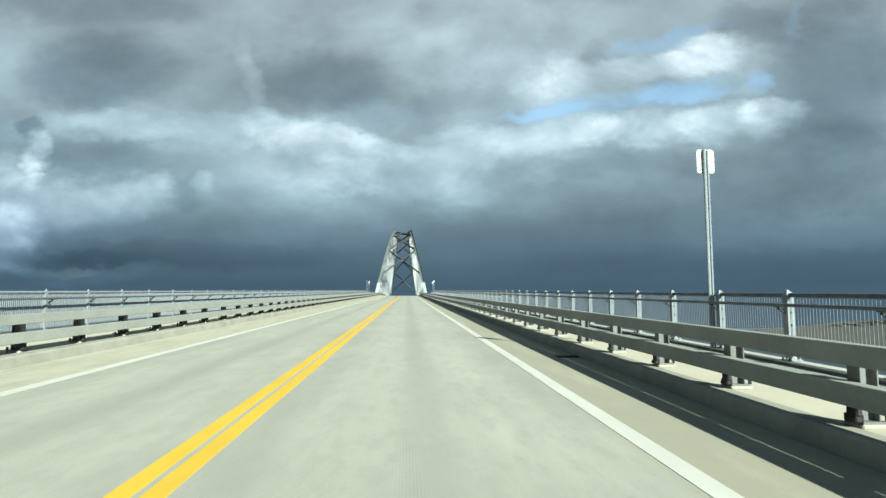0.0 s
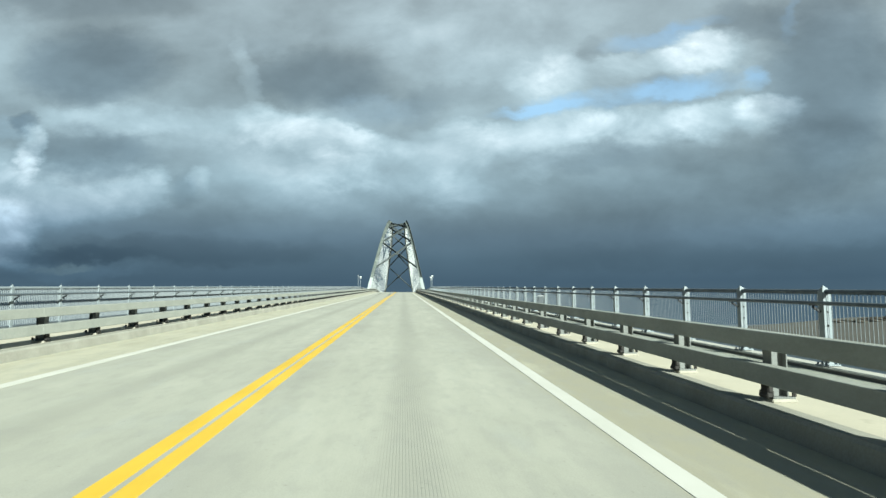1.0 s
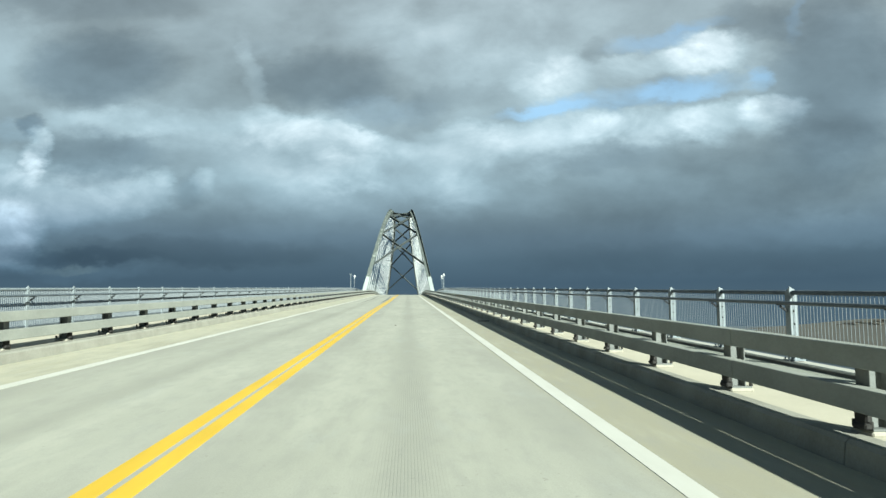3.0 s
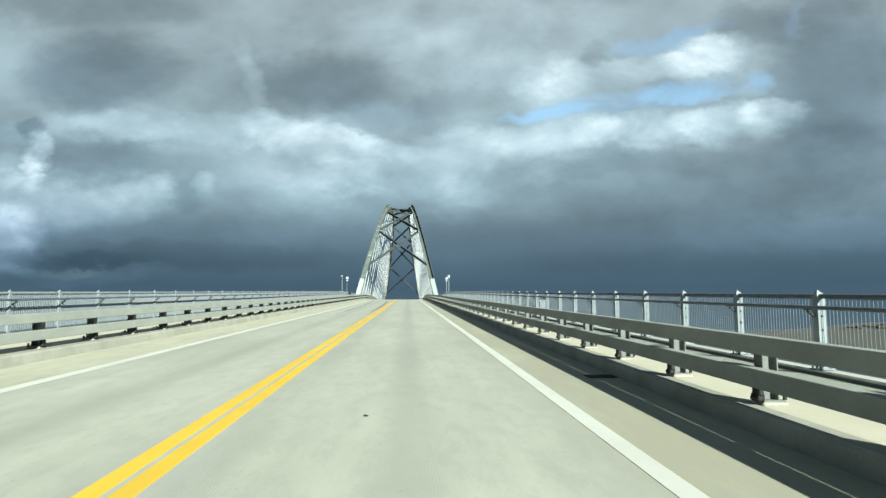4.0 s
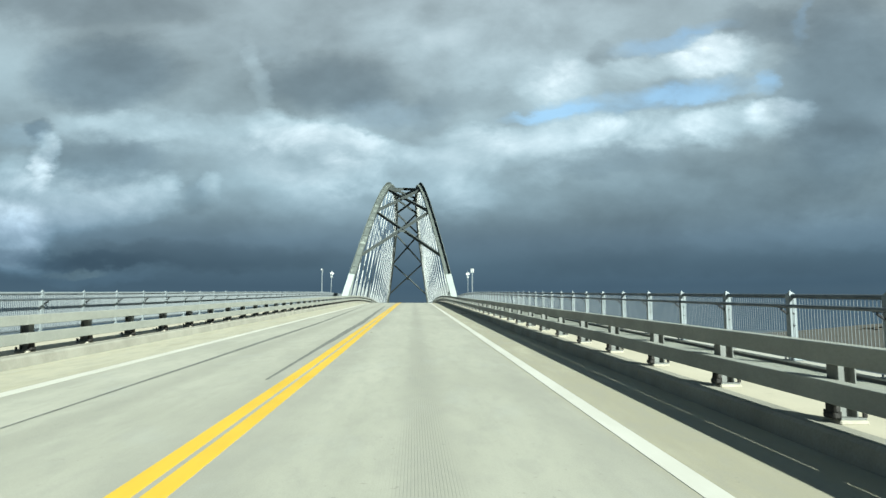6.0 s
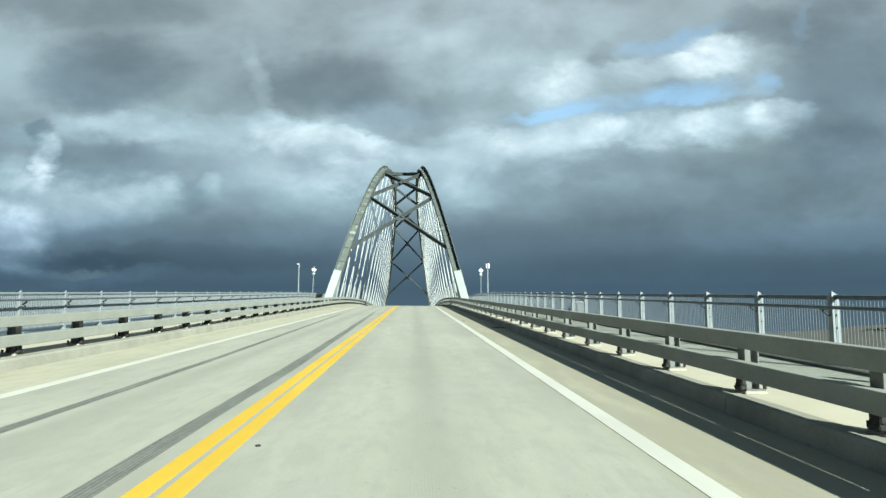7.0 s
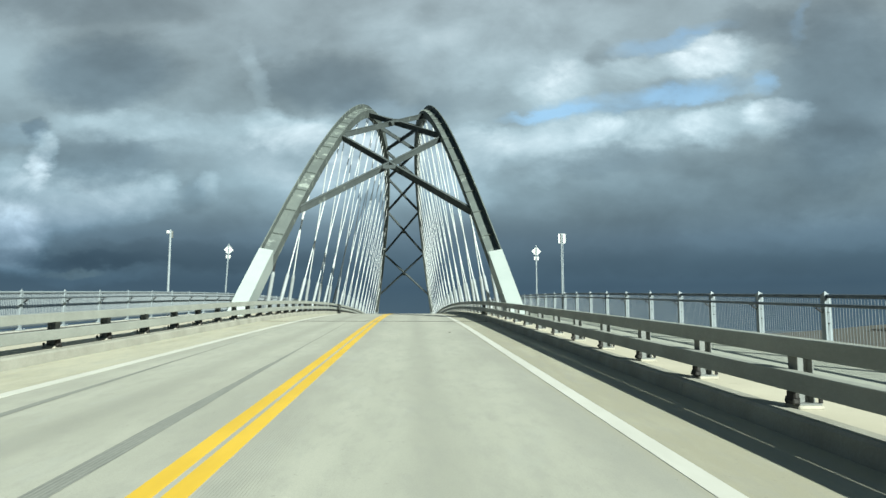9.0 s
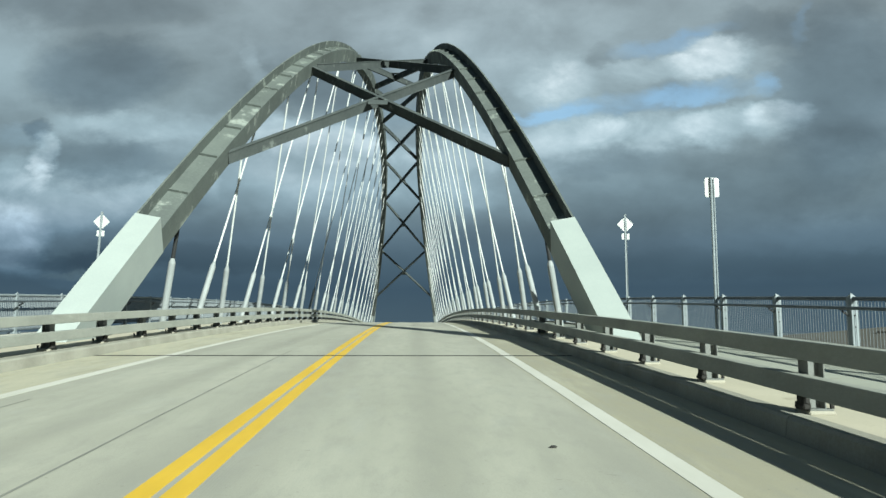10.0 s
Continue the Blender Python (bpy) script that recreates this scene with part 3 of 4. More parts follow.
tagged(mesh_object("ground", bm, LAND, smooth=True), "low autumn fields on the far lake shore", "shore", kind="structure")

rng = random.Random(4)
verts, faces = [], []
for _ in range(1500):
    y = rng.uniform(-200, 1700)
    x = shore_line(y) + 260 + 480 * rng.random() ** 0.7
    z = shore_height(x, y)
    if z < LAKE_Z + 0.8 or noise.noise((x * 0.006, y * 0.006, 9.0)) < -0.45:
        continue
    h, r = rng.uniform(2.0, 5.5), rng.uniform(8.0, 20.0)
    k = len(verts)
    for lvl, rr in ((0.0, 0.25), (0.3, 1.0), (0.7, 0.75)):
        for a in range(5):
            t = 2 * math.pi * (a + rng.uniform(-0.3, 0.3)) / 5
            q = r * rr * rng.uniform(0.7, 1.2)
            verts.append((x + q * math.cos(t), y + q * math.sin(t), z - 0.5 + h * lvl))
    verts.append((x, y, z + h))
    for l in range(2):
        for a in range(5):
            b = (a + 1) % 5
            faces.append((k + l * 5 + a, k + l * 5 + b, k + l * 5 + 5 + b, k + l * 5 + 5 + a))
    for a in range(5):
        faces.append((k + 10 + a, k + 10 + (a + 1) % 5, k + 15))
me = bpy.data.meshes.new("far_woods")
me.from_pydata(verts, [], faces)
me.materials.append(LEAVES)
me.polygons.foreach_set("use_smooth", [True] * len(me.polygons))
tagged(new("far_woods", me), "brown and green autumn woods on the far shore", "woods", kind="stuff")

# ---- the tied arch ----
arch = empty("tied_arch", "grey painted steel arch bridge with leaning ribs and white hangers", "arch bridge")


RIB_W, RIB_D, LIP = 0.69, 1.17, 0.40


def rib_point(y, sx):
    fall = 3.7366e-3 * y * y + 9.2515e-7 * y ** 4 - 7.742e-11 * y ** 6
    slope = 7.4732e-3 * y + 3.7006e-6 * y ** 3 - 4.645e-10 * y ** 5
    z = TOP_Z - fall - RIB_D / 2 * math.sqrt(1 + slope * slope)
    return Vector((sx * (HALF_LOW - LEAN * (z - 3.0)), y, z))


def rib_frame(y, sx):
    """Along, outward (away from the chord) and sideways directions of a rib."""
    along = (rib_point(y + 0.1, sx) - rib_point(y - 0.1, sx)).normalized()
    side = Vector((sx * 1.0, 0, LEAN)).normalized()
    side = (side - along * side.dot(along)).normalized()
    outward = along.cross(side) * (1 if sx < 0 else -1)
    if outward.z < 0:
        outward = -outward
    return along, outward, side


h, w, t = RIB_D / 2, RIB_W / 2, 0.06
TROUGH = [(-w, -h), (w, -h), (w, h), (w - t, h), (w - t, h - LIP), (-w, h - LIP)]
SOLID = [(-w - 0.012, -h - 0.012), (w + 0.012, -h - 0.012), (w + 0.012, h + 0.012), (-w - 0.012, h + 0.012)]


def sweep_rib(bm, section, ys, sx):
    rings = []
    for y in ys:
        p = rib_point(y, sx)
        along, outward, side = rib_frame(y, sx)
        rings.append([bm.verts.new(p + side * a + outward * b) for a, b in section])
    n = len(section)
    for a, b in zip(rings, rings[1:]):
        for i in range(n):
            bm.faces.new((a[i], a[(i + 1) % n], b[(i + 1) % n], b[i]))
    bm.faces.new(rings[0])
    bm.faces.new(list(reversed(rings[-1])))


NODES_Y = [-54.6, -43.2, -28.8, -14.4, 0.0, 14.4, 28.8, 43.2, 54.6]
for sx in (-1, 1):
    bm = bmesh.new()
    sweep_rib(bm, TROUGH, steps(-ARCH, ARCH, 1.5), sx)
    rib = part("rib", bm, RIB, arch, "grey painted steel box rib with a recessed upper face")
    for i in range(-29, 30):
        y = i * 1.965
        p = rib_point(y, sx)
        along, outward, side = rib_frame(y, sx)
        bm = bmesh.new()
        m = Matrix((along, side, outward)).transposed().to_4x4()
        box(bm, (0, 0, 0), (0.025, 2 * w - t - 0.03, 0.08), 0.0, Matrix.Translation(p + outward * (h - LIP + 0.043) - side * (t / 2)) @ m)
        part("stiffener", bm, RIB, rib)
    for e in (-1, 1):
        bm = bmesh.new()
        foot = [e * (ARCH + 0.85 * i) for i in range(0, 12)]
        sweep_rib(bm, SOLID, foot, sx)
        part("arch_foot", bm, STUB, arch, "pale painted foot of the arch rib passing through the deck")


def member(bm, a, b, width, depth, n):
    """An I-shaped strut from a to b, its web upright in the bracing, whose surface has the normal n."""
    d = (b - a).normalized()
    n = (n - d * n.dot(d)).normalized()
    s = d.cross(n)
    hw, hd, tk = width / 2, depth / 2, 0.035
    wb = 0.06
    out = [(-hw, -hd), (hw, -hd), (hw, -hd + tk), (wb, -hd + tk), (wb, hd - tk), (hw, hd - tk), (hw, hd), (-hw, hd), (-hw, hd - tk), (-wb, hd - tk), (-wb, -hd + tk), (-hw, -hd + tk)]
    r0 = [bm.verts.new(a + s * x + n * z) for x, z in out]
    r1 = [bm.verts.new(b + s * x + n * z) for x, z in out]
    for i in range(12):
        bm.faces.new((r0[i], r0[(i + 1) % 12], r1[(i + 1) % 12], r1[i]))
    bm.faces.new(r0)
    bm.faces.new(list(reversed(r1)))


for y0, y1 in zip(NODES_Y, NODES_Y[1:]):
    mid = (y0 + y1) / 2
    normal = rib_frame(mid, 1)[1]
    normal = Vector((0, normal.y, normal.z)).normalized()
    cross = Vector((0, 0, 0))
    for s0 in (-1, 1):
        a, b = rib_point(y0, s0), rib_point(y1, -s0)
        d = (b - a).normalized()
        a, b = a - normal * 0.30, b - normal * 0.30
        gap = (RIB_W / 2 - 0.01) / abs(d.x)
        a, b = a + d * gap, b - d * gap
        bm = bmesh.new()
        member(bm, a, b, 0.17, 0.44 + 0.006 * s0, normal)
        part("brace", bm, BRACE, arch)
        cross += (a + b) / 4
    bm = bmesh.new()
    m = Matrix((Vector((1, 0, 0)), normal.cross(Vector((1, 0, 0))), normal)).transposed().to_4x4()
    box(bm, (0, 0, 0), (0.85, 0.60, 0.03), 0.008, Matrix.Translation(cross + normal * 0.245) @ m)
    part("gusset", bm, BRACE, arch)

# hangers: two to a floor beam, crossing a little above the deck
bm = bmesh.new()
tube(bm, (0, 0, 0), (0, 0, 1), 0.037, 8)
CABLE_MESH = take(bm, CABLE)
bm = bmesh.new()
tube(bm, (0, 0, 0), (0, 0, 2.74), 0.105, 12)
tube(bm, (0, 0, 2.74), (0, 0, 2.95), 0.105, 12, 0.045)
tube(bm, (0, 0, 0), (0, 0, 0.12), 0.15, 12)
SLEEVE_MESH = take(bm, SLEEVE)
BEAMS = [-50.75 + 6.767 * i for i in range(16)]
for sx in (-1, 1):
    for beam in BEAMS:
        for s in (-1, 1):
            y0 = beam + s * 1.78
            slope = y0 / 56.0 * 0.06 - s * 0.315
            z0 = road_z(y0) - 0.2
            x0 = sx * (HALF_LOW - LEAN * (z0 - 3.0))
            top = None
            for k in range(1, 600):
                z = z0 + k * 0.05
                p = rib_point(y0 + slope * (z - z0), sx)
                if z >= p.z - 0.6:
                    top = p + Vector((0, 0, -0.5))
                    break
            if top is None or top.z - z0 < 3.0:
                continue
            a = Vector((x0, y0, z0))
            d = top - a
            turn = d.to_track_quat("Z", "Y").to_matrix().to_4x4()
            hanger = shared("hanger", CABLE_MESH, arch, Matrix.Translation(a) @ turn @ Matrix.Diagonal((1, 1, d.length, 1)))
            sleeve = shared("sleeve", SLEEVE_MESH, hanger, Matrix.Diagonal((1, 1, 1 / d.length, 1)))
    for e in (-1, 1):
        y0 = e * 56.45
        z0 = road_z(y0) - 0.2
        p = rib_point(y0, sx)
        bm = bmesh.new()
        x0 = sx * (HALF_LOW - LEAN * (z0 - 3.0))
        foot_end = Vector((x0, y0 - e * 0.75, z0))
        top = Vector((p.x, y0 + e * 0.35, rib_point(y0 + e * 0.35, sx).z - 0.3))
        head = foot_end.lerp(top, (1.75 - z0) / (top.z - z0))
        along = (top - foot_end).normalized()
        tube(bm, foot_end, head - along * 0.2, 0.105, 12)
        tube(bm, head - along * 0.2, head, 0.105, 12, 0.045)
        end = part("end_hanger_sleeve", bm, SLEEVE, arch, "short zinc sleeve of the first hanger under the arch end")
        bm = bmesh.new()
        tube(bm, head - along * 0.05, top, 0.06, 10)
        part("short_cable", bm, BRACKET, end, "short dark cable")

# ---- traffic rails ----
POST_STEP = 2.286                      # spacing of the posts
POST_AT = {-1: -64.95, 1: -69.945}      # place of one post on each side
RAIL_A, RAIL_B = -270.0, 140.0


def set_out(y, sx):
    """Posts of the west side, shifted by stretches; the east side runs through."""
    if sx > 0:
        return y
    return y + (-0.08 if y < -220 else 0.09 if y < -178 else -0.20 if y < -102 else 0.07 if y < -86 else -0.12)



def bolts(bm, spots, r=0.016, hgt=0.03):
    for x, y, z in spots:
        tube(bm, (x, y, z), (x, y, z + hgt), r, 6)


def post_meshes(sx):
    """An I-shaped post, its base plate, a bolt and the clamp that holds the rail; the road lies towards -sx."""
    bm = bmesh.new()
    for d in (-0.085, 0.057):
        box(bm, (sx * d, 0, 0.325), (0.014, 0.17, 0.65), 0.003)
    box(bm, (-sx * 0.014, 0, 0.325), (0.128, 0.010, 0.65))
    post = take(bm, POST)
    bm = bmesh.new()
    box(bm, (0, 0, 0.036), (0.22, 0.25, 0.018), 0.004)
    plate = take(bm, POST)
    bm = bmesh.new()
    tube(bm, (0, 0, 0), (0, 0, 0.05), 0.02, 6)
    bolt = take(bm, RUST)
    bm = bmesh.new()
    box(bm, (-sx * 0.118, -0.02, 0.075), (0.052, 0.15, 0.13), 0.014)
    box(bm, (-sx * 0.135, -0.03, 0.035), (0.06, 0.17, 0.05), 0.012)
    clamp = take(bm, RUST)
    bm = bmesh.new()
    box(bm, (0, 0, 0.006), (0.25, 0.275, 0.042), 0.012)
    return post, plate, bolt, clamp, take(bm, GROUT)


def traffic_rail(sx):
    rail = empty("traffic_rail", "dull grey steel two-rail bridge railing bolted to the kerb", "guard rail", "traffic rails")
    post, plate, bolt, clamp, pad = post_meshes(sx)
    k0 = math.ceil((RAIL_A - POST_AT[sx]) / POST_STEP)
    at = POST_AT[sx] + k0 * POST_STEP
    spots = []
    while at < RAIL_B:
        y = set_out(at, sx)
        p = shared("post", post, rail, pose(sx * POST_X, y, road_z(y) + KERB_H))
        shared("base_plate", plate, p, Matrix.Identity(4))
        shared("clamp", clamp, p, Matrix.Translation((0, 0, 0.025)))
        shared("grout_pad", pad, p, Matrix.Identity(4))
        for bx in (-0.11, 0.11):
            for by in (-0.095, 0.095):
                shared("bolt", bolt, p, Matrix.Translation((bx, by, 0.046)))
        spots.append(y)
        at += POST_STEP
    for i in range(0, len(spots) - 1, 6):
        a = spots[i] - 0.4
        b = (spots[i + 6] if i + 6 < len(spots) else spots[-1] + 0.8) - 0.412
        for name, z0, z1 in (("top_rail", 0.500, 0.672), ("lower_rail", 0.175, 0.357)):
            bm = bmesh.new()
            xa, xb = sx * (POST_X - 0.095 - 0.138), sx * (POST_X - 0.095)
            sec = rounded(min(xa, xb), KERB_H + z0, max(xa, xb), KERB_H + z1, 0.007)
            sweep(bm, sec, steps(a, b, POST_STEP))
            part(name, bm, GALV, rail)
    return rail


for sx in (-1, 1):
    traffic_rail(sx)

# ---- sidewalk fences ----
PICK = 0.079                           # spacing of the pickets
THICK = {-1: 0.020, 1: 0.0065}         # and their thickness on each side


def fence_spots(sx):
    """Places of the fence posts."""
    first = -234.54 if sx > 0 else -227.08
    k = math.ceil((RAIL_A - first) / POST_STEP)
    n = int((RAIL_B - RAIL_A) / POST_STEP)
    spots = [first + (k + i) * POST_STEP for i in range(n)]
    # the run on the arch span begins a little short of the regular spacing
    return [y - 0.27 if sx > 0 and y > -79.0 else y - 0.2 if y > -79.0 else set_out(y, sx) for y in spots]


def bar_section(r):
    return [(r * math.cos(math.tau * i / 8), r * math.sin(math.tau * i / 8)) for i in range(8)]


def fence_meshes(sx):
    bm = bmesh.new()
    slim = 1.0 if sx > 0 else 0.62
    box(bm, (0, -0.052, 0.49), (0.108 * slim, 0.012, 0.98), 0.002)
    for d in (-0.048 * slim, 0.048 * slim):
        box(bm, (d, 0.006, 0.49), (0.012 * slim, 0.103, 0.976), 0.002)
    # pointed head
    tip = [bm.verts.new(v) for v in ((-0.054 * slim, -0.058, 0.981), (0.054 * slim, -0.058, 0.981), (0.054 * slim, 0.05, 0.981), (-0.054 * slim, 0.05, 0.981), (-sx * 0.03, -0.03, 1.05))]
    for i in range(4):
        bm.faces.new((tip[i], tip[(i + 1) % 4], tip[4]))
    bm.faces.new(tip[:4][::-1])
    post = take(bm, FENCE_POST)
    bm = bmesh.new()
    box(bm, (-sx * 0.135, 0, 0.80), (0.15, 0.03, 0.035), 0.004, None)
    box(bm, (0, 0, 0), (0.13, 0.025, 0.03), 0.003, pose(-sx * 0.115, 0, 0.735, 0, sx * 35, 0))
    bracket = take(bm, BRACKET)
    bm = bmesh.new()
    box(bm, (0, 0, 0.012), (0.24, 0.20, 0.02), 0.003)
    bolts(bm, [(x, y, 0.02) for x in (-0.09, 0.09) for y in (-0.07, 0.07)], 0.012, 0.03)
    plate = take(bm, FENCE_POST)
    bm = bmesh.new()
    box(bm, (0, 0, 0.515), (THICK[sx], THICK[sx], 0.85))
    picket = take(bm, PICKET if sx > 0 else SUNLIT_PICKET)
    return post, bracket, plate, picket


def sidewalk_fence(sx):
    fence = empty("sidewalk_fence", "galvanised steel picket fence along the outer edge of the sidewalk", "fence", "sidewalk fences")
    post, bracket, plate, picket = fence_meshes(sx)
    bm = bmesh.new()
    tube(bm, (0, 0, 0), (0, -0.014, 0), 0.014, 6)
    bolt = take(bm, RUST)
    base = KERB_H + 0.07
    spots = fence_spots(sx)
    for y in spots:
        p = shared("post", post, fence, pose(sx * fence_x(y), y, road_z(y) + base))
        shared("bracket", bracket, p, Matrix.Identity(4))
        shared("base_plate", plate, p, Matrix.Identity(4))
        for bz in (0.52, 0.70):
            shared("bolt", bolt, p, Matrix.Translation((0.0, -0.058, bz)))
    for i in range(0, len(spots) - 1, 4):
        a, b = spots[i], spots[min(i + 4, len(spots) - 1)]
        for name, off, z, r in (("top_rail", 0.0, 0.965, 0.032), ("hand_rail", -0.20, 0.82, 0.026), ("bottom_rail", 0.0, 0.10, 0.024)):
            bm = bmesh.new()
            sweep(bm, [(x, base + z + q) for x, q in bar_section(r)], steps(a, b - 0.008, 2.3), lambda v: sx * (fence_x(v) + off))
            # brighter steel puts the west top rail's sunlight into its colour
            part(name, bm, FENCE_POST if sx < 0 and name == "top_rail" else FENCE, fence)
    # pickets: the nearest stretch one by one, the rest as one mesh
    rest_v, rest_f, singles, q2 = [], [], 0, THICK[sx] / 2
    for a, b in zip(spots, spots[1:]):
        count = round((b - a) / PICK)
        for j in range(1, count):
            y = a + j * (b - a) / count
            x, z = sx * fence_x(y), road_z(y) + base
            if -236.5 < y and singles < 300:
                shared("picket", picket, fence, pose(x, y, z))
                singles += 1
                continue
            q = len(rest_v)
            for zz in (0.09, 0.94):
                rest_v += [(x + dx, y + dy, z + zz) for dx, dy in ((-q2, -q2), (q2, -q2), (q2, q2), (-q2, q2))]
            rest_f += [(q + m, q + (m + 1) % 4, q + 4 + (m + 1) % 4, q + 4 + m) for m in range(4)]
    me = bpy.data.meshes.new("picket_rest")
    me.from_pydata(rest_v, [], rest_f)
    me.materials.append(PICKET if sx > 0 else SUNLIT_PICKET)
    tagged(new("picket_rest", me), kind="stuff").parent = fence
    return fence


for sx in (-1, 1):
    sidewalk_fence(sx)


# ---- lamps, signs and boxes on the sidewalks ----
def plate_mesh(w, h, d, r, turn=0.0):
    """A thin plate with rounded corners, standing across the bridge."""
    bm = bmesh.new()
    ring = []
    for cx, cz, a0 in ((1, 1, 0), (-1, 1, 90), (-1, -1, 180), (1, -1, 270)):
        for k in range(4):
            a = radians(a0 + 30 * k)
            ring.append((cx * (w / 2 - r) + r * math.cos(a), cz * (h / 2 - r) + r * math.sin(a)))
    f = [bm.verts.new((x, -d / 2, z)) for x, z in ring]
    g = [bm.verts.new((x, d / 2, z)) for x, z in ring]
    bm.faces.new(f)
    bm.faces.new(list(reversed(g)))
    for i in range(len(ring)):
        k = (i + 1) % len(ring)
        bm.faces.new((f[i], g[i], g[k], f[k]))
    bmesh.ops.rotate(bm, matrix=Matrix.Rotation(radians(turn), 3, "Y"), verts=bm.verts)
    return bm


def panel_post(x, y, top):
    """A slim pole with a pale rectangular panel at its head."""
    z = road_z(y) + KERB_H + 0.01
    th = empty("panel_pole", "slim bright metal pole with a pale rectangular panel at its top", "pole sign")
    th.location = (x, y, z)
    hgt = top - z
    bm = bmesh.new()
    tube(bm, (-0.028, 0, 0), (-0.028, 0, hgt), 0.030, 10)
    tube(bm, (0.034, 0.0, 0), (0.034, 0.0, hgt - 0.02), 0.020, 8)
    part("pole", bm, FENCE_POST, th)
    bm = plate_mesh(0.33, 0.45, 0.02, 0.05)
    bmesh.ops.translate(bm, vec=(0.005, 0.042, hgt - 0.225), verts=bm.verts)
    part("panel", bm, SIGN, th, "pale metal panel with rounded corners")
    bm = bmesh.new()
    box(bm, (0, 0, 0.01), (0.2, 0.2, 0.02), 0.004)
    part("base_plate", bm, POST, th)
    return th


def lamp_post(x, y, top):
    """A pole with a small box head on its outer side."""
    z = road_z(y) + KERB_H + 0.01
    th = empty("lamp_post", "slim pale metal pole with a small white box head", "lamp post")
    th.location = (x, y, z)
    hgt = top - z
    bm = bmesh.new()
    tube(bm, (0, 0, 0), (0, 0, hgt), 0.052, 12, 0.042)
    part("pole", bm, FENCE_POST, th)
    bm = bmesh.new()
    box(bm, (-0.09, -0.02, hgt - 0.11), (0.12, 0.13, 0.13), 0.02)
    part("head", bm, SIGN, th)
    bm = bmesh.new()
    box(bm, (0.06, 0.05, hgt - 0.2), (0.05, 0.14, 0.3), 0.012)
    part("lens_box", bm, POST, th)
    bm = bmesh.new()
    box(bm, (0, 0, 0.01), (0.22, 0.22, 0.02), 0.004)
    part("base_plate", bm, POST, th)
    return th


def diamond_sign(x, y, centre, tilt=0.0):
    """The bare back of a diamond sign with a small square plate below, on a channel post."""
    z = road_z(y) + KERB_H + 0.01
    th = empty("diamond_sign", "bare metal back of a diamond road sign with small plate", "road sign", "diamond signs")
    th.location = (x, y, z)
    hgt = centre - z
    bm = bmesh.new()
    box(bm, (0, 0.012, (hgt + 0.33) / 2), (0.060, 0.006, hgt + 0.33))
    for d in (-0.03, 0.03):
        box(bm, (d, 0.0, (hgt + 0.33) / 2), (0.006, 0.03, hgt + 0.33))
    part("channel_post", bm, FENCE_POST, th)
    bm = plate_mesh(0.38, 0.38, 0.008, 0.03, 45)
    bmesh.ops.translate(bm, vec=(0, 0.022, hgt), verts=bm.verts)
    part("diamond_plate", bm, SIGN, th)
    bm = plate_mesh(0.25, 0.19, 0.008, 0.02)
    bmesh.ops.translate(bm, vec=(0, 0.022, hgt - 0.385), verts=bm.verts)
    part("small_plate", bm, SIGN, th)
    th.rotation_euler = (0, radians(tilt), 0)
    return th


panel_post(7.10, -232.09, road_z(-232.09) + 3.93)
panel_post(8.38, -63.1, 2.99)
lamp_post(-8.60, -64.94, 2.80)
diamond_sign(8.37, -56.5, 2.87)
diamond_sign(-8.73, -55.4, 2.98, 2.0)

for y, coat in ((-197.7, BOX), (-147.2, FENCE_POST), (-99.3, PICKET)):
    th = empty("fence_box", "rounded grey equipment cabinet with a white top outside the fence", "equipment cabinet", "fence cabinets")
    th.location = (fence_x(y) + 0.36, y, road_z(y) + KERB_H)
    bm = bmesh.new()
    box(bm, (0, 0, 0.33), (0.46, 0.34, 0.72))
    bmesh.ops.bevel(bm, geom=list(bm.edges), offset=0.07, segments=4, affect="EDGES")
    part("body", bm, coat, th)
    bm = bmesh.new()
    box(bm, (0, 0, 0.70), (0.40, 0.30, 0.04), 0.018)
    part("lid", bm, SIGN, th, "white lid")
    bm = bmesh.new()
    box(bm, (-0.25, 0, 0.10), (0.08, 0.10, 0.16), 0.006)
    part("bracket", bm, POST, th)


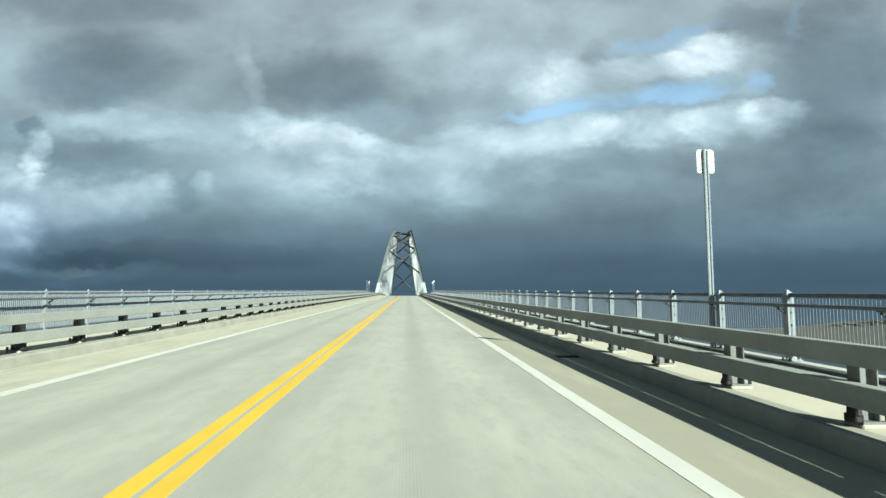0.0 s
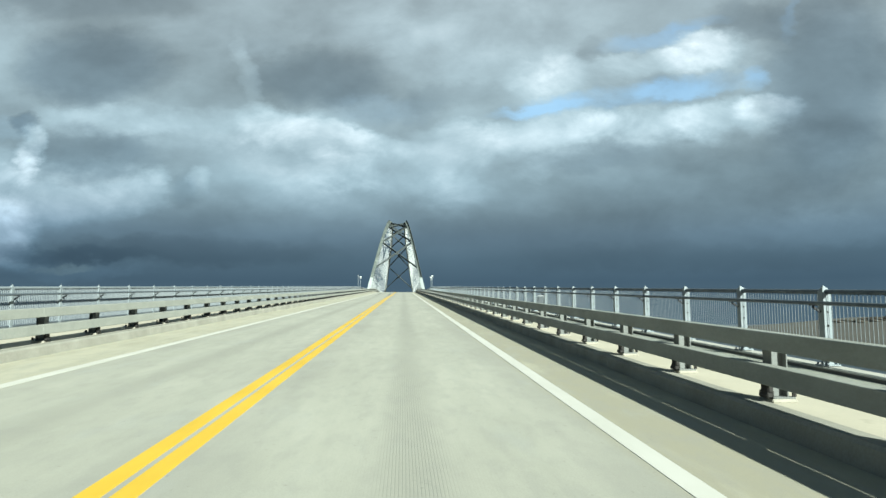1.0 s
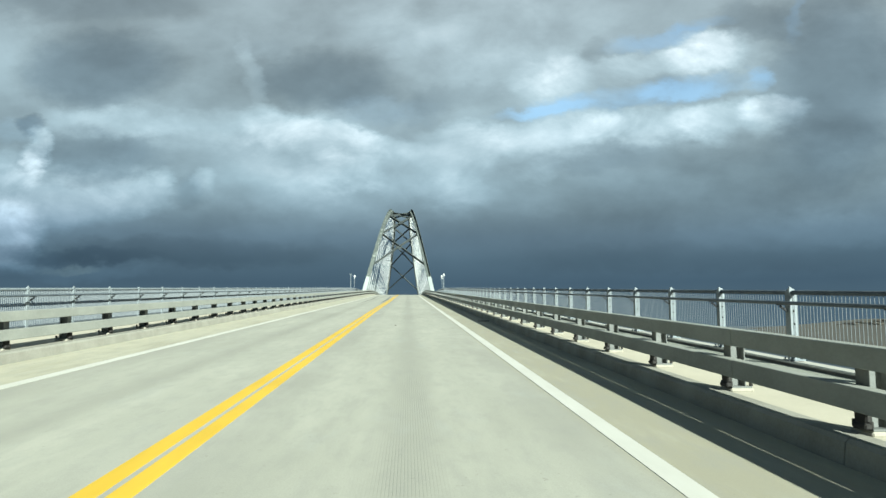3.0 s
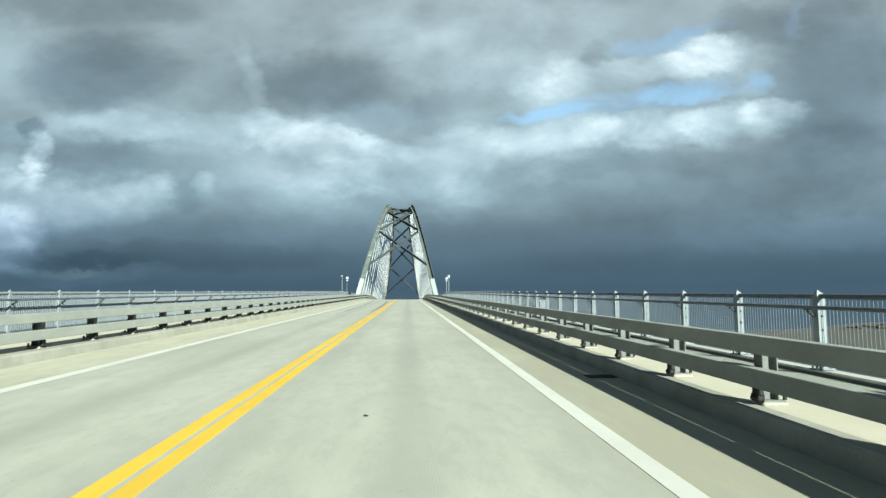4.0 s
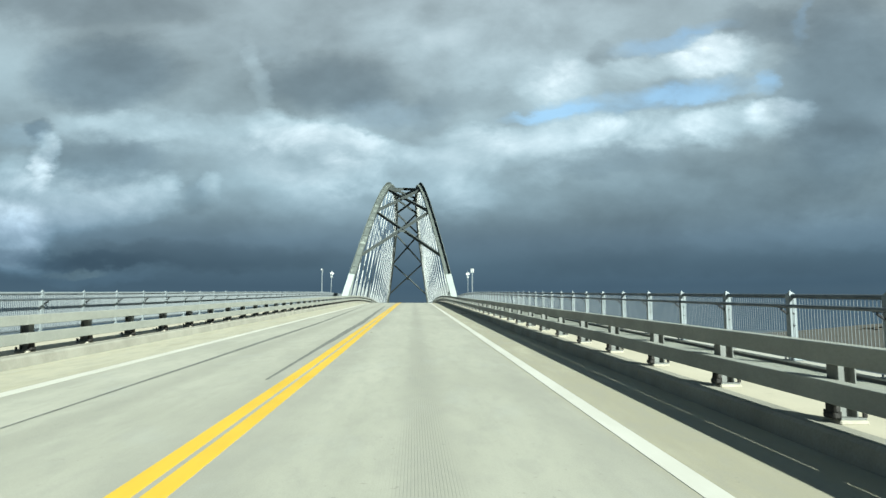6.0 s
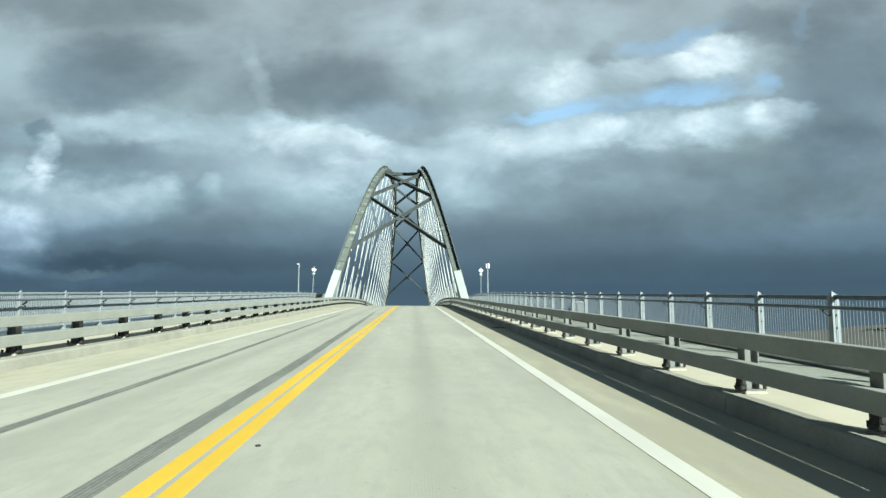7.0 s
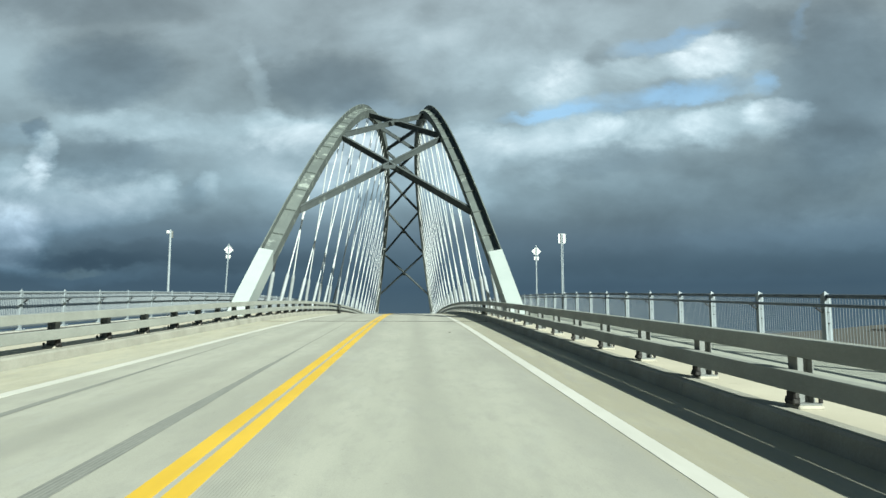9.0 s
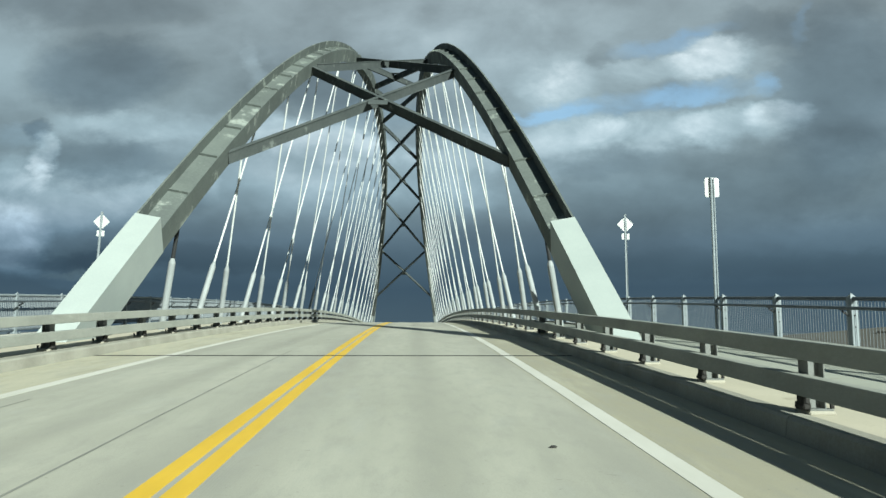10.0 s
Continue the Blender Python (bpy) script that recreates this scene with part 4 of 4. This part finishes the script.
# drains in the shoulders and short dark cracks
for x, y in ((4.66, -166.7), (4.66, -231.02), (4.66, -102.3)):
    th = empty("road_drain", "dark iron drain grate set in the road shoulder beside the kerb", "drain", "road drains")
    th.location = (x, y, road_z(y) + 0.002)
    th.rotation_euler = (math.atan(GRADE), 0, 0)
    bm = bmesh.new()
    box(bm, (0, 0, 0.0), (0.40, 0.30, 0.004))
    part("pit", bm, RUBBER, th)
    bm = bmesh.new()
    for d in (-1, 1):
        box(bm, (d * 0.205, 0, 0.004), (0.03, 0.34, 0.014), 0.003)
        box(bm, (0, d * 0.155, 0.004), (0.38, 0.03, 0.013), 0.003)
    part("frame", bm, RUST, th)
    for k in range(7):
        bm = bmesh.new()
        box(bm, (-0.15 + 0.05 * k, 0, 0.006), (0.018, 0.278, 0.008), 0.002)
        part("bar", bm, RUST, th)
for x, y, wide, turn in ((-4.71, -91.1, 0.22, 40), (-3.73, -93.25, 0.21, 40)):
    bm = bmesh.new()
    n = 9
    edge = [(wide * (i / (n - 1) - 0.5), 0.022 * noise.noise((i * 0.7, x, 0))) for i in range(n)]
    top = [bm.verts.new((a, b + 0.018 * math.sin(math.pi * i / (n - 1)) + 0.002, 0.0)) for i, (a, b) in enumerate(edge)]
    low = [bm.verts.new((a, b - 0.018 * math.sin(math.pi * i / (n - 1)) - 0.002, 0.0)) for i, (a, b) in enumerate(edge)]
    for i in range(n - 1):
        bm.faces.new((low[i], low[i + 1], top[i + 1], top[i]))
    crack = tagged(mesh_object("crack", bm, RUBBER), "short dark crack in the concrete road", "road wear", "cracks", "structure")
    crack.matrix_basis = Matrix.Translation((x, y, road_z(y) + 0.004)) @ Matrix.Rotation(math.atan(GRADE), 4, "X") @ Matrix.Rotation(radians(turn), 4, "Z")

# small dark chips lying on the road
for x, y, size, turn in ((2.73, -72.78, 0.026, 20), (3.83, -96.0, 0.022, 70), (1.33, -169.96, 0.022, 130), (0.30, -121.9, 0.02, 45)):
    bm = bmesh.new()
    bmesh.ops.create_icosphere(bm, subdivisions=2, radius=1.0)
    for v in bm.verts:
        v.co *= 1.0 + 0.35 * noise.noise(v.co * 1.7 + Vector((x, y, 0)))
    bmesh.ops.scale(bm, vec=(size * 1.3, size, size * 0.45), verts=bm.verts)
    chip = tagged(mesh_object("stone_chip", bm, RUST), "small dark stone chip lying on the concrete road", "stone", "stone chips")
    chip.matrix_basis = pose(x, y, road_z(y) + size * 0.35, 0, 0, turn)
